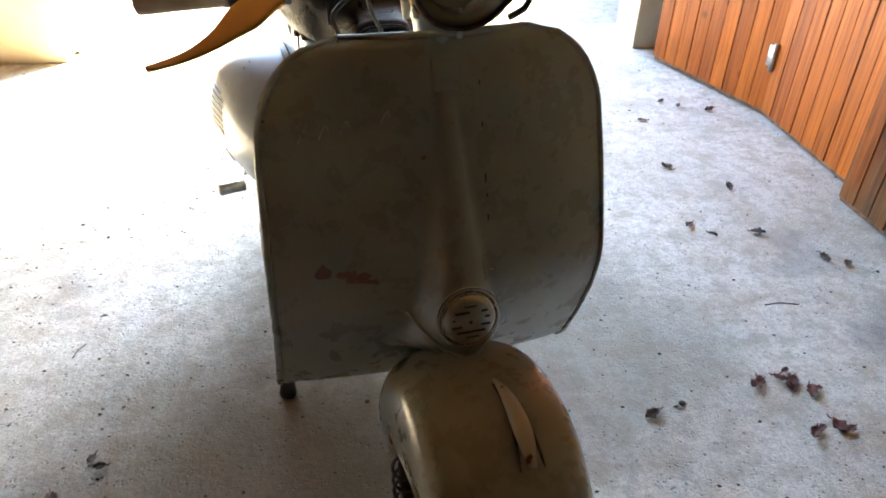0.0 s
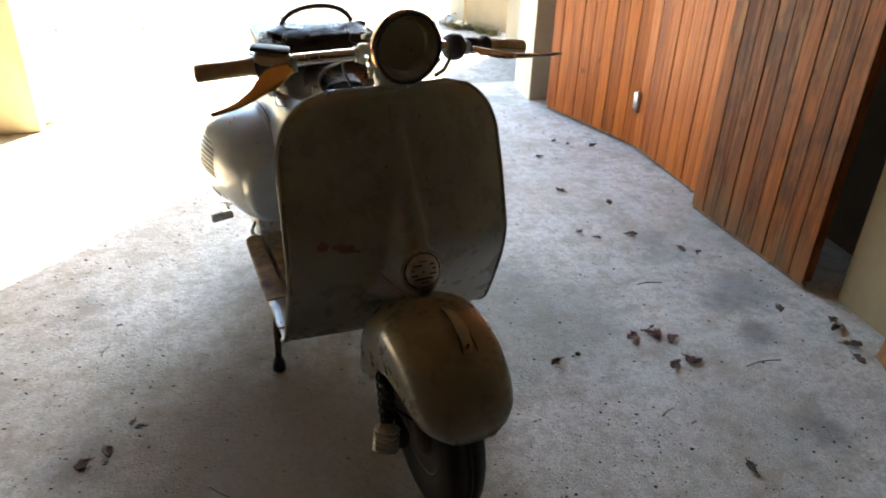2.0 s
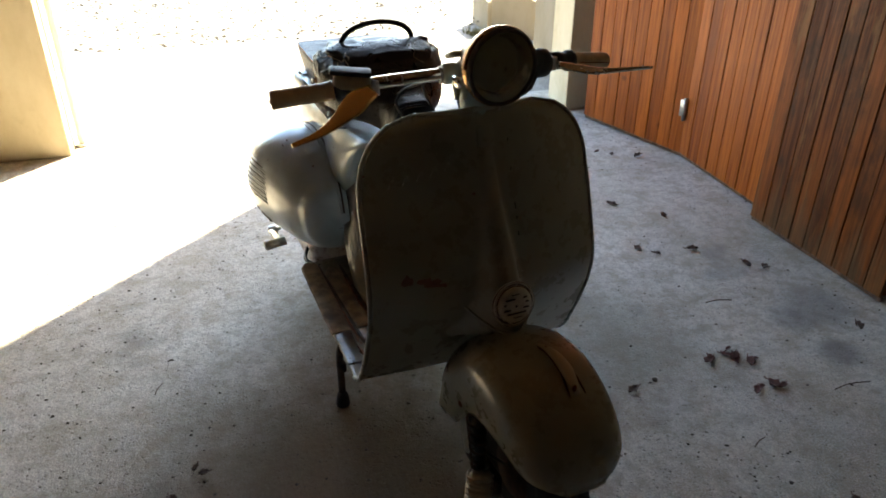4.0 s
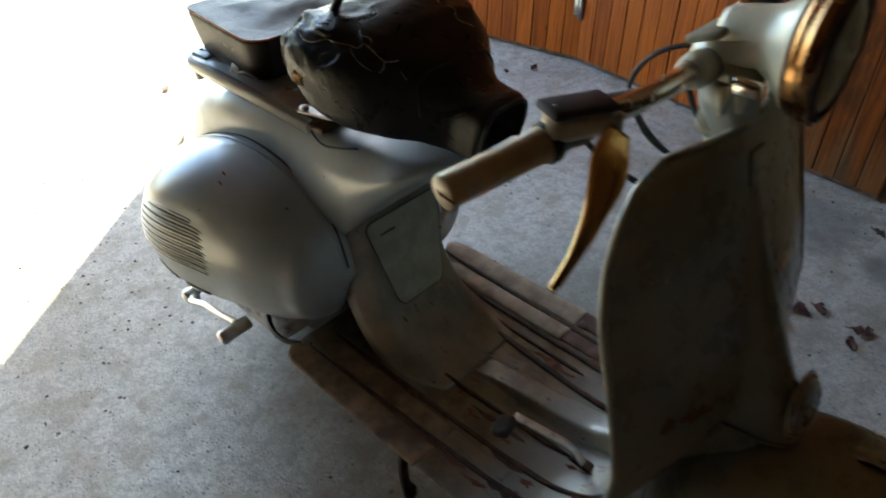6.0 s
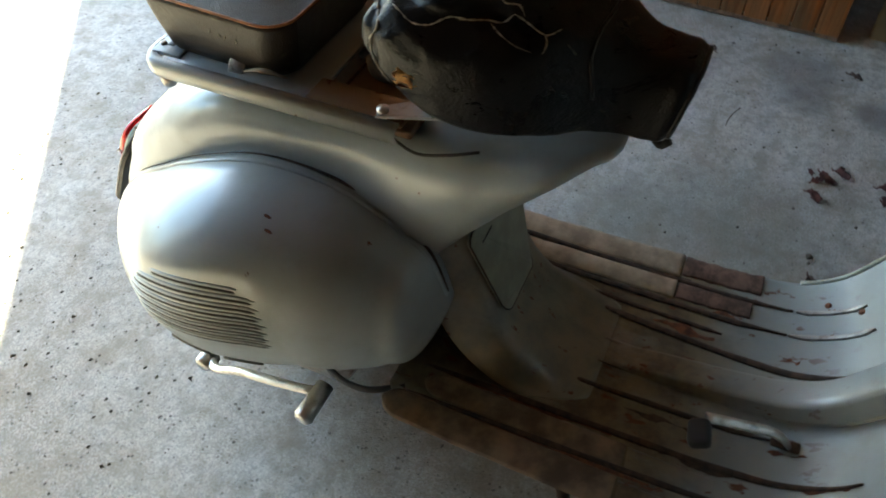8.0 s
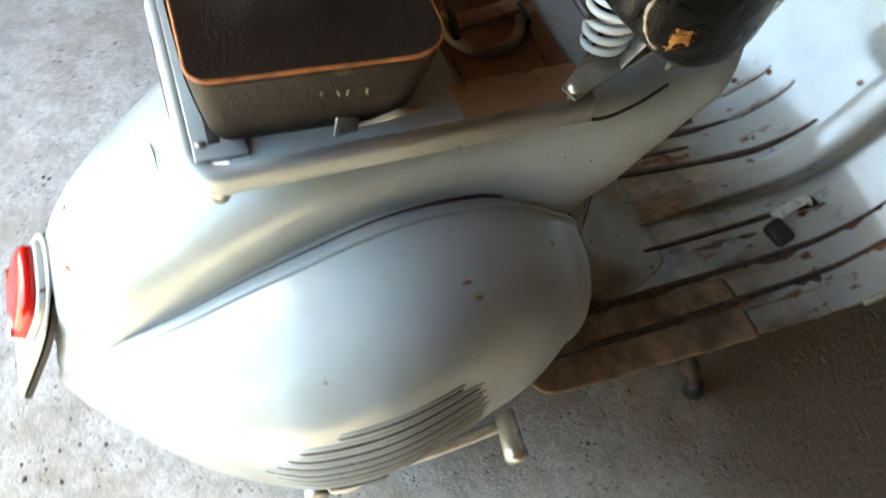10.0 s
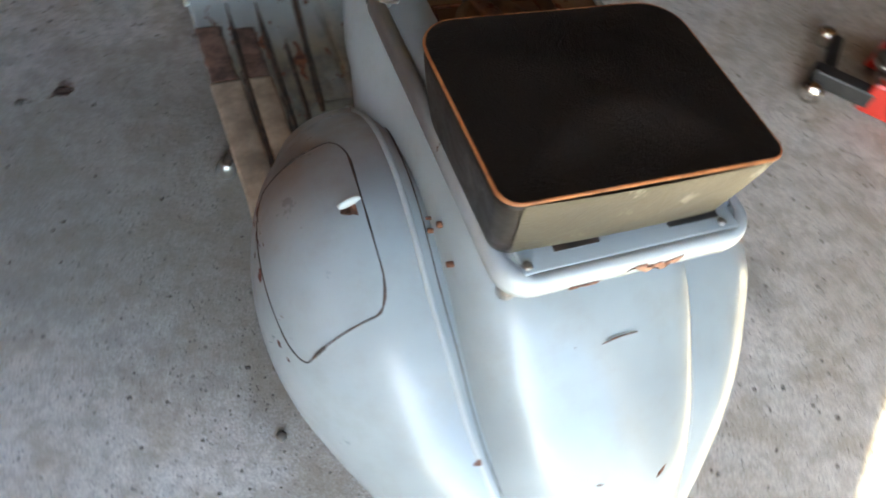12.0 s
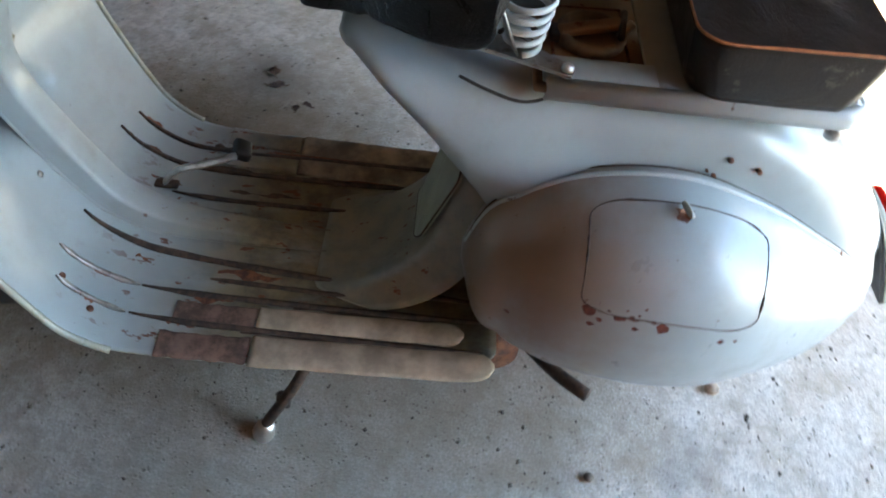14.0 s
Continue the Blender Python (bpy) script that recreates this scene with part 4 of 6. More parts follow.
def cowl(side, mat, label):
    ny, nc = 90, 60
    rows = []
    for i in range(ny + 1):
        k = i / ny
        y = 0.755 + (1.392 - 0.755) * (0.5 - 0.5 * math.cos(math.pi * k)) if k < 1 else 1.392
        rows.append([cowl_point(side, y, 0.0) + Vector((-side * 0.03, 0, -0.006))] + [cowl_point(side, y, j / nc) for j in range(nc + 1)])
    ob = part("side_cowl", fixed(grid(rows, False, True)), mat, scooter, label)
    thicken(ob, 0.002, 0)
    pts = [cowl_point(side, y, 0.007, 0.003) + Vector((0, 0, 0.001)) for y in np.linspace(0.758, 1.39, 60)]
    part("seam_bead", tube(pts, 0.0036, 8), mat if side < 0 else M_PAINT_RIM, ob, "rolled bead along the cowl seam")
    # dark tube drawn for the shadow along the seam
    pts = [cowl_point(side, y, 0.0) + Vector((-side * 0.004, 0, 0.003)) for y in np.linspace(0.758, 1.39, 60)]
    part("seam_shadow_gap", tube(pts, [(0.0026 if side < 0 else 0.0014) - (0.0019 if side < 0 else 0.0008) * min(1.0, max(0.0, (p.y - 0.90) / 0.18)) for p in pts], 6), M_RAIL, ob, "dark shadow line along the gap between cowl and body")
    return ob


cowl_r = cowl(-1, M_PAINT, "bulged grey engine cowl with louvres")
cowl_l = cowl(1, M_PAINT_LEFT, "bulged grey side cowl with rust chips and a tool door")


def louvres():
    """Seven pressed slots with raised lips in the engine cowl, and two cooling slots below."""
    for k in range(8):
        c0 = 0.338 + 0.028 * k
        y0, y1 = (1.122, 0.982) if k == 0 else (1.150 + 0.012 * min(k, 4) - 0.012 * max(0, k - 4), 0.962 - 0.004 * min(k, 4))
        n = 16
        def run(dc, d):
            return [cowl_out(-1, y0 + (y1 - y0) * i / n, c0 + dc + 0.022 * i / n, d) for i in range(n + 1)]
        rr = [0.0008] + [0.0034] * (n - 1) + [0.0008]
        part("louvre", tube(run(-0.012, 0.0002), [r * 0.9 for r in rr], 8), M_PAINT, cowl_r, "pressed louvre lip")
        part("louvre_slot", tube(run(0.0, -0.0004), [r * 0.85 for r in rr], 6), M_DARK, cowl_r, "dark louvre slot")
    for y0, y1 in ((1.128, 1.062), (1.040, 0.985)):
        pts = [cowl_out(-1, y0 + (y1 - y0) * i / 6, 0.66 + 0.045 * (1.128 - y0 - (y1 - y0) * i / 6) / 0.14, -0.004) for i in range(7)]
        part("cooling_slot", tube(pts, 0.0085, 8), M_DARK, cowl_r, "dark slot above the kick lever")


louvres()


def tool_door():
    yc, cc, w, h = 1.006, 0.225, 0.220, 0.306
    outline = [(yc + p[0], cc + p[1]) for p in rounded(w, h, 0.045, 6)]
    rows = []
    for i in range(29):
        c = -h / 2 + h * (0.5 - 0.5 * math.cos(math.pi * i / 28))
        e = max(0.0, abs(c) - (h / 2 - 0.045))
        half = w / 2 - 0.045 + math.sqrt(max(0.0, 0.045 ** 2 - e * e))
        rows.append([cowl_out(1, yc - half + 2 * half * k / 24, cc + c, 0.0014) for k in range(25)])
    door = part("tool_door", fixed(grid(rows)), M_PAINT_LEFT, cowl_l, "grey tool door with rusty edges")
    dense = []
    for (ya, ca), (yb, cb) in zip(outline, outline[1:] + outline[:1]):
        m = max(1, int(max(abs(yb - ya) / 0.010, abs(cb - ca) / 0.012)))
        dense += [(ya + (yb - ya) * i / m, ca + (cb - ca) * i / m) for i in range(m)]
    rng = random.Random(21)
    pts = [cowl_out(1, y, c, 0.0012) for y, c in dense]
    rr = [0.0010 + 0.0005 * noise.noise((i * 0.31, 2.0, 0.0)) + (0.0012 * rng.random() if noise.noise((i * 0.13, 7.0, 0)) > 0.15 else 0.0) for i in range(len(pts))]
    part("door_gap", tube(pts, rr, 6, close=True), M_RAIL, cowl_l, "dark rusty gap round the tool door")
    p, q = cowl_out(1, 1.000, 0.074, 0.004), cowl_out(1, 1.008, 0.118, 0.010)
    run = (q - p).normalized()
    up = (cowl_out(1, 1.004, 0.095, 0.02) - cowl_out(1, 1.004, 0.095, 0.0)).normalized()
    thin = run.cross(up)
    rows = []
    for i in range(13):
        g = math.pi * i / 12
        c = p.lerp(q, 0.5 - 0.5 * math.cos(g)) + up * 0.006
        r = 0.0062 * math.sin(g) + 0.0004
        rows.append([c + up * r * math.cos(a) + thin * 0.0028 * math.sin(a) for a in np.linspace(0, 2 * math.pi, 13)[:-1]])
    part("door_catch", fixed(grid(rows, True, True)), M_PAINT_WHITE, door, "pale oval blade that turns the door catch")
    bm = grid([[cowl_out(1, 0.993 + 0.020 * i / 4 + 0.004 * math.sin(i * 2.1 + j), 0.086 + 0.034 * j / 3 * (1 - 0.15 * abs(i - 2)), 0.0022) for i in range(5)] for j in range(4)])
    part("rust_stain", fixed(bm), M_RUST, door, "rust stain under the catch")


tool_door()


def rust_chips():
    """Flat flakes of rust on the left cowl and its neighbours."""
    rng = random.Random(4)
    spots = [(0.997, 0.470, 0.012), (1.021, 0.511, 0.006), (0.972, 0.492, 0.012), (0.966, 0.482, 0.008), (0.951, 0.485, 0.008), (0.903, 0.482, 0.010), (0.922, 0.462, 0.005), (0.958, 0.478, 0.011), (0.945, 0.473, 0.010), (0.930, 0.478, 0.009), (0.918, 0.484, 0.007),
             (0.908, 0.470, 0.011), (0.913, 0.452, 0.006), (0.985, 0.478, 0.006), (1.075, 0.452, 0.006), (1.095, 0.450, 0.004), (1.085, 0.478, 0.004), (1.060, 0.478, 0.003), (0.899, 0.500, 0.005), (0.965, 0.462, 0.005)]
    for y, z, r in spots:
        n = 11
        r *= 0.82
        ring = [on_cowl(1, y + r * math.cos(2 * math.pi * j / n) * rng.uniform(0.6, 1.3), z + r * 0.75 * math.sin(2 * math.pi * j / n) * rng.uniform(0.6, 1.2), 0.0012) for j in range(n)]
        c = on_cowl(1, y, z, 0.0018)
        bm = bmesh.new()
        vs = [bm.verts.new(p) for p in ring]
        vc = bm.verts.new(c)
        for j in range(n):
            bm.faces.new((vs[j], vs[(j + 1) % n], vc))
        part("rust_chip", fixed(bm), M_RUST_DEEP, cowl_l, "rust showing through chipped paint")
    for x, y, z, r in ((0.1275, 1.063, 0.605, 0.004), (0.1285, 1.051, 0.578, 0.003), (0.130, 1.103, 0.593, 0.0035), (0.128, 1.04, 0.585, 0.002)):
        part("rust_chip", turned([(r, -0.012), (r * 0.9, 0.0012), (0.0, 0.0016)], 9, along((x, y, z), (x + 0.05, y, z + 0.012))), M_RUST, rear_body, "rust chip")
    for y, z in ((0.958, 0.556), (0.966, 0.566)):
        part("rust_chip", turned([(0.006, 0.0), (0.004, 0.0012), (0.0, 0.0014)], 9, along(on_cowl(-1, y, z, 0.0), on_cowl(-1, y, z, 0.05))), M_RUST, cowl_r, "rust chip")


rust_chips()


def rack():
    top, bot = 0.692, 0.670
    ob = part("carrier_frame", box(0.256, 0.222, 0.006, (0.0, 1.049, top - 0.003), 0.002), M_PAINT, scooter, "blue-grey carrier plate")
    # rim flange with round rear corners
    w, y0, y1, r = 0.130, 0.818, 1.194, 0.03
    pts = [(-w, y0), (-w, y1 - r)] + [(-w + r - r * math.cos(a), y1 - r + r * math.sin(a)) for a in np.linspace(0.2, math.pi / 2, 6)]
    pts += [(w - r + r * math.sin(a), y1 - r + r * math.cos(a)) for a in np.linspace(0, math.pi / 2 - 0.2, 6)] + [(w, y1 - r), (w, y0)]
    rows = [[Vector((x, y, bot)) for x, y in pts], [Vector((x * 1.012, y + 0.002, bot + 0.008)) for x, y in pts], [Vector((x * 1.012, y + 0.002, top - 0.006)) for x, y in pts],
            [Vector((x, y, top)) for x, y in pts], [Vector((x * 0.93, y - 0.008 * (y > 1.1), top + 0.0015)) for x, y in pts]]
    rim = part("carrier_rim", fixed(grid(rows)), M_PAINT_RIM, ob, "pale chipped carrier rim")
    thicken(rim, 0.003)
    part("rear_bar", box(0.225, 0.045, 0.006, (0, 1.164, top + 0.001), 0.002), M_PAINT, ob, "pale rear bar of the carrier")
    for x in (-0.095, 0.108):
        part("bolt", turned([(0.0045, 0.0), (0.0045, 0.0015), (0.003, 0.0025), (0.0, 0.003)], 8, Matrix.Translation((x, 1.179, top + 0.0045))), M_STEEL, ob, "dull bolt")
    for x, ln, wd in ((-0.068, 0.056, 0.010), (0.055, 0.046, 0.007)):
        part("slot", box(ln, wd, 0.002, (x, 1.1675, top + 0.0035), 0.0005), M_DARK if x < 0 else M_RAIL, ob, "dark slot in the rear bar")
    for x in (-0.112, 0.112):
        part("foot", turned([(0.009, 0.0), (0.011, 0.012), (0.008, 0.02)], 10, Matrix.Translation((x, 1.172, 0.645))), M_STEEL, ob, "rusty carrier foot")
    rng = random.Random(31)
    for x0, wd, mat, lab in ((-0.026, 0.040, M_RUST_ORANGE, "orange rust patch on the rim"), (0.055, 0.030, M_RUST, "thin rust line on the rim")):
        rows = []
        for i in range(9):
            k = i / 8
            up = 0.685 + 0.006 * rng.uniform(-0.6, 1.0) if mat is M_RUST_ORANGE else 0.677
            lo = 0.674 - 0.005 * rng.uniform(-1.2, 1.0) + 0.008 * abs(2 * k - 1) ** 3 if mat is M_RUST_ORANGE else 0.673 + 0.002 * rng.random()
            rows.append([Vector((x0 + wd * (k - 0.5) + 0.02 * q * (mat is M_RUST_ORANGE), 1.1984, lo + (up - lo) * q)) for q in (0.0, 0.5, 1.0)])
        pt = part("rust_patch", fixed(grid(rows)), mat, ob, lab)
        thicken(pt, 0.0008)
    # tank top with its cap, sunk between the carrier's arms
    tank = part("tank_top", box(0.225, 0.145, 0.012, (0, 0.880, 0.670), 0.004), M_TANK, scooter, "rust-stained tank top")
    for x in (-0.098, 0.098):
        part("tank_flange", box(0.050, 0.135, 0.005, (x, 0.882, 0.690), 0.002), M_PAINT if x > 0 else M_TANK, ob, "blue-grey carrier arm" if x > 0 else "rust-brown carrier arm")
    part("tank_rim", tube([(x, y, 0.677) for x, y in ((-0.062, 0.832), (-0.066, 0.925), (0.066, 0.925), (0.062, 0.832))], 0.0025, 6, close=True), M_RUST, tank, "rusty edge of the filler hollow")
    cap = part("fuel_cap", turned([(0.040, 0.0), (0.044, 0.002), (0.045, 0.012), (0.042, 0.016), (0.036, 0.016), (0.033, 0.012), (0.032, 0.004), (0.0, 0.004)], 32, Matrix.Translation((0.008, 0.880, 0.676))), M_STRIP_BROWN, scooter, "brown rusty fuel cap with a lever")
    part("cap_lever", box(0.020, 0.082, 0.009, (0.008, 0.878, 0.694), 0.003, m=pose(0, 0, 0, 5, 0, 14)), M_TANK, cap, "brown cap lever")
    part("cap_screw", tube([(0.008, 0.915, 0.684), (0.006, 0.928, 0.704)], 0.0055, 8), M_STEEL, cap, "cap screw")
    part("cap_pin", tube([(-0.022, 0.921, 0.700), (0.036, 0.911, 0.700)], 0.0045, 8), M_DARK, cap)
    part("cap_hinge", box(0.030, 0.014, 0.012, (0.012, 0.835, 0.684), 0.003), M_DARK, cap)


rack()


def cushion():
    m = pose(0.017, 1.074, 0.692, 2.2, 0, -1.0)
    w, l, h = 0.264, 0.208, 0.090

    def ring(f, z, r):
        """The outline with tight rear corners and rounder front ones."""
        out = []
        for sx, sy, g0 in ((1, 1, 0), (-1, 1, 90), (-1, -1, 180), (1, -1, 270)):
            c = r * 0.42 if sy > 0 else r
            for g in np.linspace(g0, g0 + 90, 8):
                x, y = sx * (w / 2 - c) + c * math.cos(radians(g)), sy * (l / 2 - c) + c * math.sin(radians(g))
                out.append(m @ Vector((x * f, (y + 0.004 * (sy > 0) * (1 - (2 * x / w) ** 2)) * f, z)))
        return out

    sides = fixed(grid([ring(0.86, 0.000, 0.045), ring(0.90, 0.012, 0.045), ring(0.957, 0.045, 0.042), ring(0.985, 0.065, 0.040), ring(1.003, 0.078, 0.040), ring(1.0, h - 0.004, 0.038)], True, True))
    ob = part("rear_cushion", sides, M_CUSHION_SIDE, scooter, "dark leatherette pillion cushion with khaki rear side")
    rows = []
    for k in range(9):
        f = 1 - k / 8 * 0.995
        z = h - 0.003 + 0.008 * (1 - f * f) + 0.0025 * math.sin(7 * f)
        rows.append(ring(f, z, 0.038))
    part("cushion_top", fixed(grid(rows, True)), M_CUSHION_TOP, ob, "dull black leatherette top")
    part("piping", tube(ring(1.003, h - 0.003, 0.038), 0.0019, 8, close=True), M_PIPING, ob, "orange piping round the top")
    dark = [[m @ Vector((0.5 * w * q * f, -0.5 * l * f - 0.0015, z)) for q in np.linspace(-0.75, 0.75, 7)] for f, z in ((0.90, 0.012), (0.957, 0.045), (0.993, 0.075), (1.003, h - 0.006))]
    part("front_side", fixed(grid(dark)), M_CUSHION_DARK, ob, "black front side")
    khaki = [[m @ Vector((0.5 * w * q * f, (0.5 * l + 0.004 * (1 - q * q)) * f + 0.0015, z)) for q in np.linspace(-0.87, 0.87, 11)]
             for f, z in ((0.885, 0.008), (0.90, 0.012), (0.957, 0.045), (0.985, 0.065), (1.003, 0.078), (1.001, h - 0.005))]
    part("rear_side", fixed(grid(khaki)), M_CUSHION_REAR, ob, "khaki worn rear side")
    # faint chalk strokes that cannot be read
    for i, (y, z, hgt, lean) in enumerate(((-0.046, 0.058, 0.004, 80), (-0.034, 0.060, 0.012, 12), (-0.022, 0.058, 0.014, -18), (-0.012, 0.057, 0.014, 15), (0.004, 0.057, 0.016, 5))):
        f = 0.90 + 0.10 * min(1.0, z / 0.09)
        part("chalk_bar", box(0.0007, 0.0022, hgt, m @ Vector((-0.5 * w * f - 0.0006, -y - 0.03, z)), 0.0003, 1, m=pose(0, 0, 0, lean, 10, 0)), M_CHALK, ob, "pale chalk stroke")
    # torn lower corner and a loose clip
    p = m @ Vector((-0.118, -0.095, 0.012))
    part("torn_flap", tube(smooth_path([p, p + Vector((-0.010, 0.03, 0.010)), p + Vector((-0.004, 0.065, -0.004))], 10), [0.001, 0.003, 0.004, 0.005, 0.005, 0.0045, 0.004, 0.003, 0.002, 0.001], 8, flat=0.4), M_STRIP, ob, "torn pale lining")
    part("clip", box(0.004, 0.022, 0.020, m @ Vector((-0.122, -0.02, 0.006)), 0.0015, m=pose(0, 0, 0, 15, 20, 5)), M_STEEL, ob, "bent metal clip")
    return ob


cushion()


def saddle():
    ys = [0.508, 0.514, 0.535, 0.57, 0.605, 0.65, 0.70, 0.75, 0.79, 0.82, 0.842, 0.850]
    w = spl(ys, [0.047, 0.051, 0.053, 0.058, 0.080, 0.122, 0.149, 0.160, 0.161, 0.152, 0.122, 0.07])
    zt = spl(ys, [0.788, 0.793, 0.797, 0.803, 0.820, 0.848, 0.864, 0.872, 0.871, 0.860, 0.834, 0.80])
    zb = spl(ys, [0.716, 0.713, 0.710, 0.713, 0.722, 0.732, 0.740, 0.750, 0.770, 0.792, 0.808, 0.812])

    def skin(y, g, out=0.0):
        """A point of the leather: g runs from 0 on the left side over the top to pi on the right."""
        # raised seat panel with a hard border
        lift = min(1.0, max(0.0, (2.27 + 0.10 * math.sin(y * 60) - g) / 0.10)) * min(1.0, max(0.0, (g - 0.86) / 0.10)) * min(1.0, max(0.0, (y - 0.655) / 0.03))
        out += 0.009 * lift * lift * (3 - 2 * lift)
        a, t, b = w(y) + out, zt(y) + out, zb(y)
        cx, sz = math.cos(g), math.sin(g)
        x = a * math.copysign(abs(cx) ** 0.52, cx)
        z = b + (t - b) * (0.32 + 0.68 * math.copysign(abs(sz) ** 0.62, sz))
        slant = 0.014 * max(0.0, (0.60 - y) / 0.09) * (1 - (z - b) / (t - b))
        big = noise.noise((x * 16 + 3, y * 16, z * 16))
        wr = 0.0050 * big + 0.0105 * max(0.0, 0.5 - abs(noise.noise((x * 20, y * 17, z * 24)))) ** 1.8 + 0.0012 * noise.noise((x * 80, y * 70, z * 80))
        if y < 0.60:
            wr *= 0.25
        # the far rear corner has been torn back
        y -= 0.075 * step(0.72, 0.85, y) * step(0.02, 0.12, x)
        return Vector((x * (1 + wr * 5), y + slant + wr, z + wr))

    rows = [[skin(y, math.pi * (-0.12 + 1.24 * j / 84)) for j in range(85)] for y in np.linspace(0.508, 0.850, 100)]
    nose = [p.copy() for p in rows[0]]
    ob = part("saddle", fixed(grid(rows)), M_SADDLE, scooter, "torn black leather saddle on springs")
    thicken(ob, 0.004, -1)
    rng = random.Random(9)

    def tear(pairs, r, n):
        pts = [skin(y, g, 0.0008) for y, g in pairs]
        return tube(smooth_path(pts, n), [0.0003] + [r * rng.uniform(0.25, 1.15) for _ in range(n - 2)] + [0.0003], 6)

    part("torn_edge", tear([(0.833, 2.20), (0.822, 2.50), (0.815, 2.80), (0.822, 3.10), (0.815, 3.35), (0.800, 3.43)], 0.0024, 40), M_FIBRE, ob, "pale frayed leather edge")
    part("torn_edge", tear([(0.825, 2.25), (0.797, 2.43), (0.782, 2.55), (0.766, 2.52), (0.746, 2.34), (0.728, 2.33), (0.712, 2.25), (0.698, 2.24), (0.684, 2.16)], 0.0013, 50), M_FIBRE, ob, "pale frayed leather edge")
    for pairs, r in (([(0.684, 2.16), (0.672, 2.20), (0.665, 2.24), (0.655, 2.28), (0.643, 2.13)], 0.0013), ([(0.655, 2.28), (0.650, 2.42), (0.651, 2.58)], 0.0012), ([(0.709, 2.28), (0.695, 2.40), (0.678, 2.52), (0.662, 2.58)], 0.0008),
                     ([(0.706, 1.98), (0.696, 2.06), (0.684, 2.04), (0.676, 2.14)], 0.0012), ([(0.634, 2.34), (0.624, 2.48)], 0.0009), ([(0.690, 1.42), (0.676, 1.36), (0.664, 1.38), (0.648, 1.12)], 0.0010)):
        part("split", tear(pairs, r, 18), M_FIBRE, ob, "pale split in the leather")
    bm = box(0.030, 0.028, 0.02, (-0.148, 0.786, 0.792), 0.006, 3)
    bmesh.ops.subdivide_edges(bm, edges=bm.edges, cuts=1)
    for v in bm.verts:
        v.co += Vector([rng.uniform(-0.003, 0.003) for _ in range(3)])
    part("foam_lump", bm, M_FOAM, ob, "orange padding bursting out")
    bm = grid([[Vector((-0.138 + 0.004 * math.sin(i * 1.7), 0.695 + 0.07 * i / 7, 0.785 - 0.017 * j + 0.01 * rng.uniform(-1, 1) * (j == 3))) for i in range(8)] for j in range(4)])
    flap = part("lining_flap", fixed(bm), M_FLAP, ob, "frayed green lining hanging behind")
    thicken(flap, 0.003)
    # nose seam, rim, hollow and hook
    part("nose_seam", tube([skin(0.606 + 0.006 * math.sin(g), g, 0.0012) for g in np.linspace(0.05, math.pi - 0.05, 30)], 0.0022, 6), M_SADDLE, ob, "stitched seam behind the nose")
    part("nose_rim", tube(nose, 0.0034, 8), M_SADDLE, ob, "worn open nose rim")
    mid = sum(nose, Vector()) / len(nose)
    bm = grid([[mid + (p - mid) * f + Vector((0, d, 0)) for p in nose] for f, d in ((0.97, 0.004), (0.93, 0.050), (0.80, 0.120))], True)
    bm.verts.ensure_lookup_table()
    bm.faces.new([bm.verts[len(bm.verts) - len(nose) + j] for j in range(len(nose))])
    part("nose_hollow", fixed(bm), M_DARK, ob, "black hollow under the nose")
    part("saddle_pan", box(0.15, 0.15, 0.010, (0, 0.745, 0.748), 0.004), M_DARK, ob, "black steel saddle pan")
    part("nose_hook", tube(smooth_path([(-0.012, 0.552, 0.716), (-0.014, 0.545, 0.690), (-0.016, 0.530, 0.677), (-0.016, 0.522, 0.686)], 12), 0.005, 8), M_DARK, ob, "bent hook under the nose")
    # rear springs with their brackets
    for sd in (-1, 1):
        n = 90
        pts = [Vector((sd * (0.072 if sd < 0 else 0.086) + (0.019 + 0.009 * i / n) * math.cos(i * 0.31), 0.788 + (0.019 + 0.009 * i / n) * math.sin(i * 0.31), 0.708 + 0.066 * i / n)) for i in range(n + 1)]
        part("spring", tube(pts, 0.0038, 8), M_PAINT_WHITE, ob, "pale coil spring")
        a, b, c = Vector((sd * 0.118, 0.840, 0.700)), Vector((sd * 0.045, 0.765, 0.700)), Vector((sd * 0.040, 0.622, 0.700))
        for q in (b, c):
            d = (q - a)
            ang = math.degrees(math.atan2(d.y, d.x))
            part("bracket", box(d.length, 0.013, 0.006, (a + q) / 2, 0.0015, m=pose(0, 0, 0, 0, 0, ang)), M_PAINT_WHITE if q is c else M_RAIL, ob, "pale saddle frame arm" if q is c else "dark spring bracket")
        tri = [a + Vector((sd * 0.012, 0.004, 0.002)), a + Vector((-sd * 0.006, 0.010, 0.002)), a.lerp(b, 0.9) + Vector((0, 0, 0.002)), a.lerp(c, 0.48) + Vector((sd * 0.006, 0, 0.002))]
        bm = bmesh.new()
        bm.faces.new([bm.verts.new(p) for p in tri])
        thicken(part("bracket_plate", bm, M_STEEL, ob, "dull plate between the arms", False), 0.003)
        part("bracket_bolt", turned([(0.008, -0.035), (0.008, -0.028), (0.004, -0.026), (0.004, 0.002), (0.0075, 0.004), (0.0075, 0.009), (0.0, 0.011)], 8, Matrix.Translation(a)), M_ALU, ob, "bolt through the carrier")
        part("strap", box(0.016, 0.003, 0.085, (sd * 0.105, 0.765, 0.745), 0.001, 1, m=pose(0, 0, 0, 24, 0, sd * 20)), M_STEEL, ob, "bent steel strap up to the saddle")
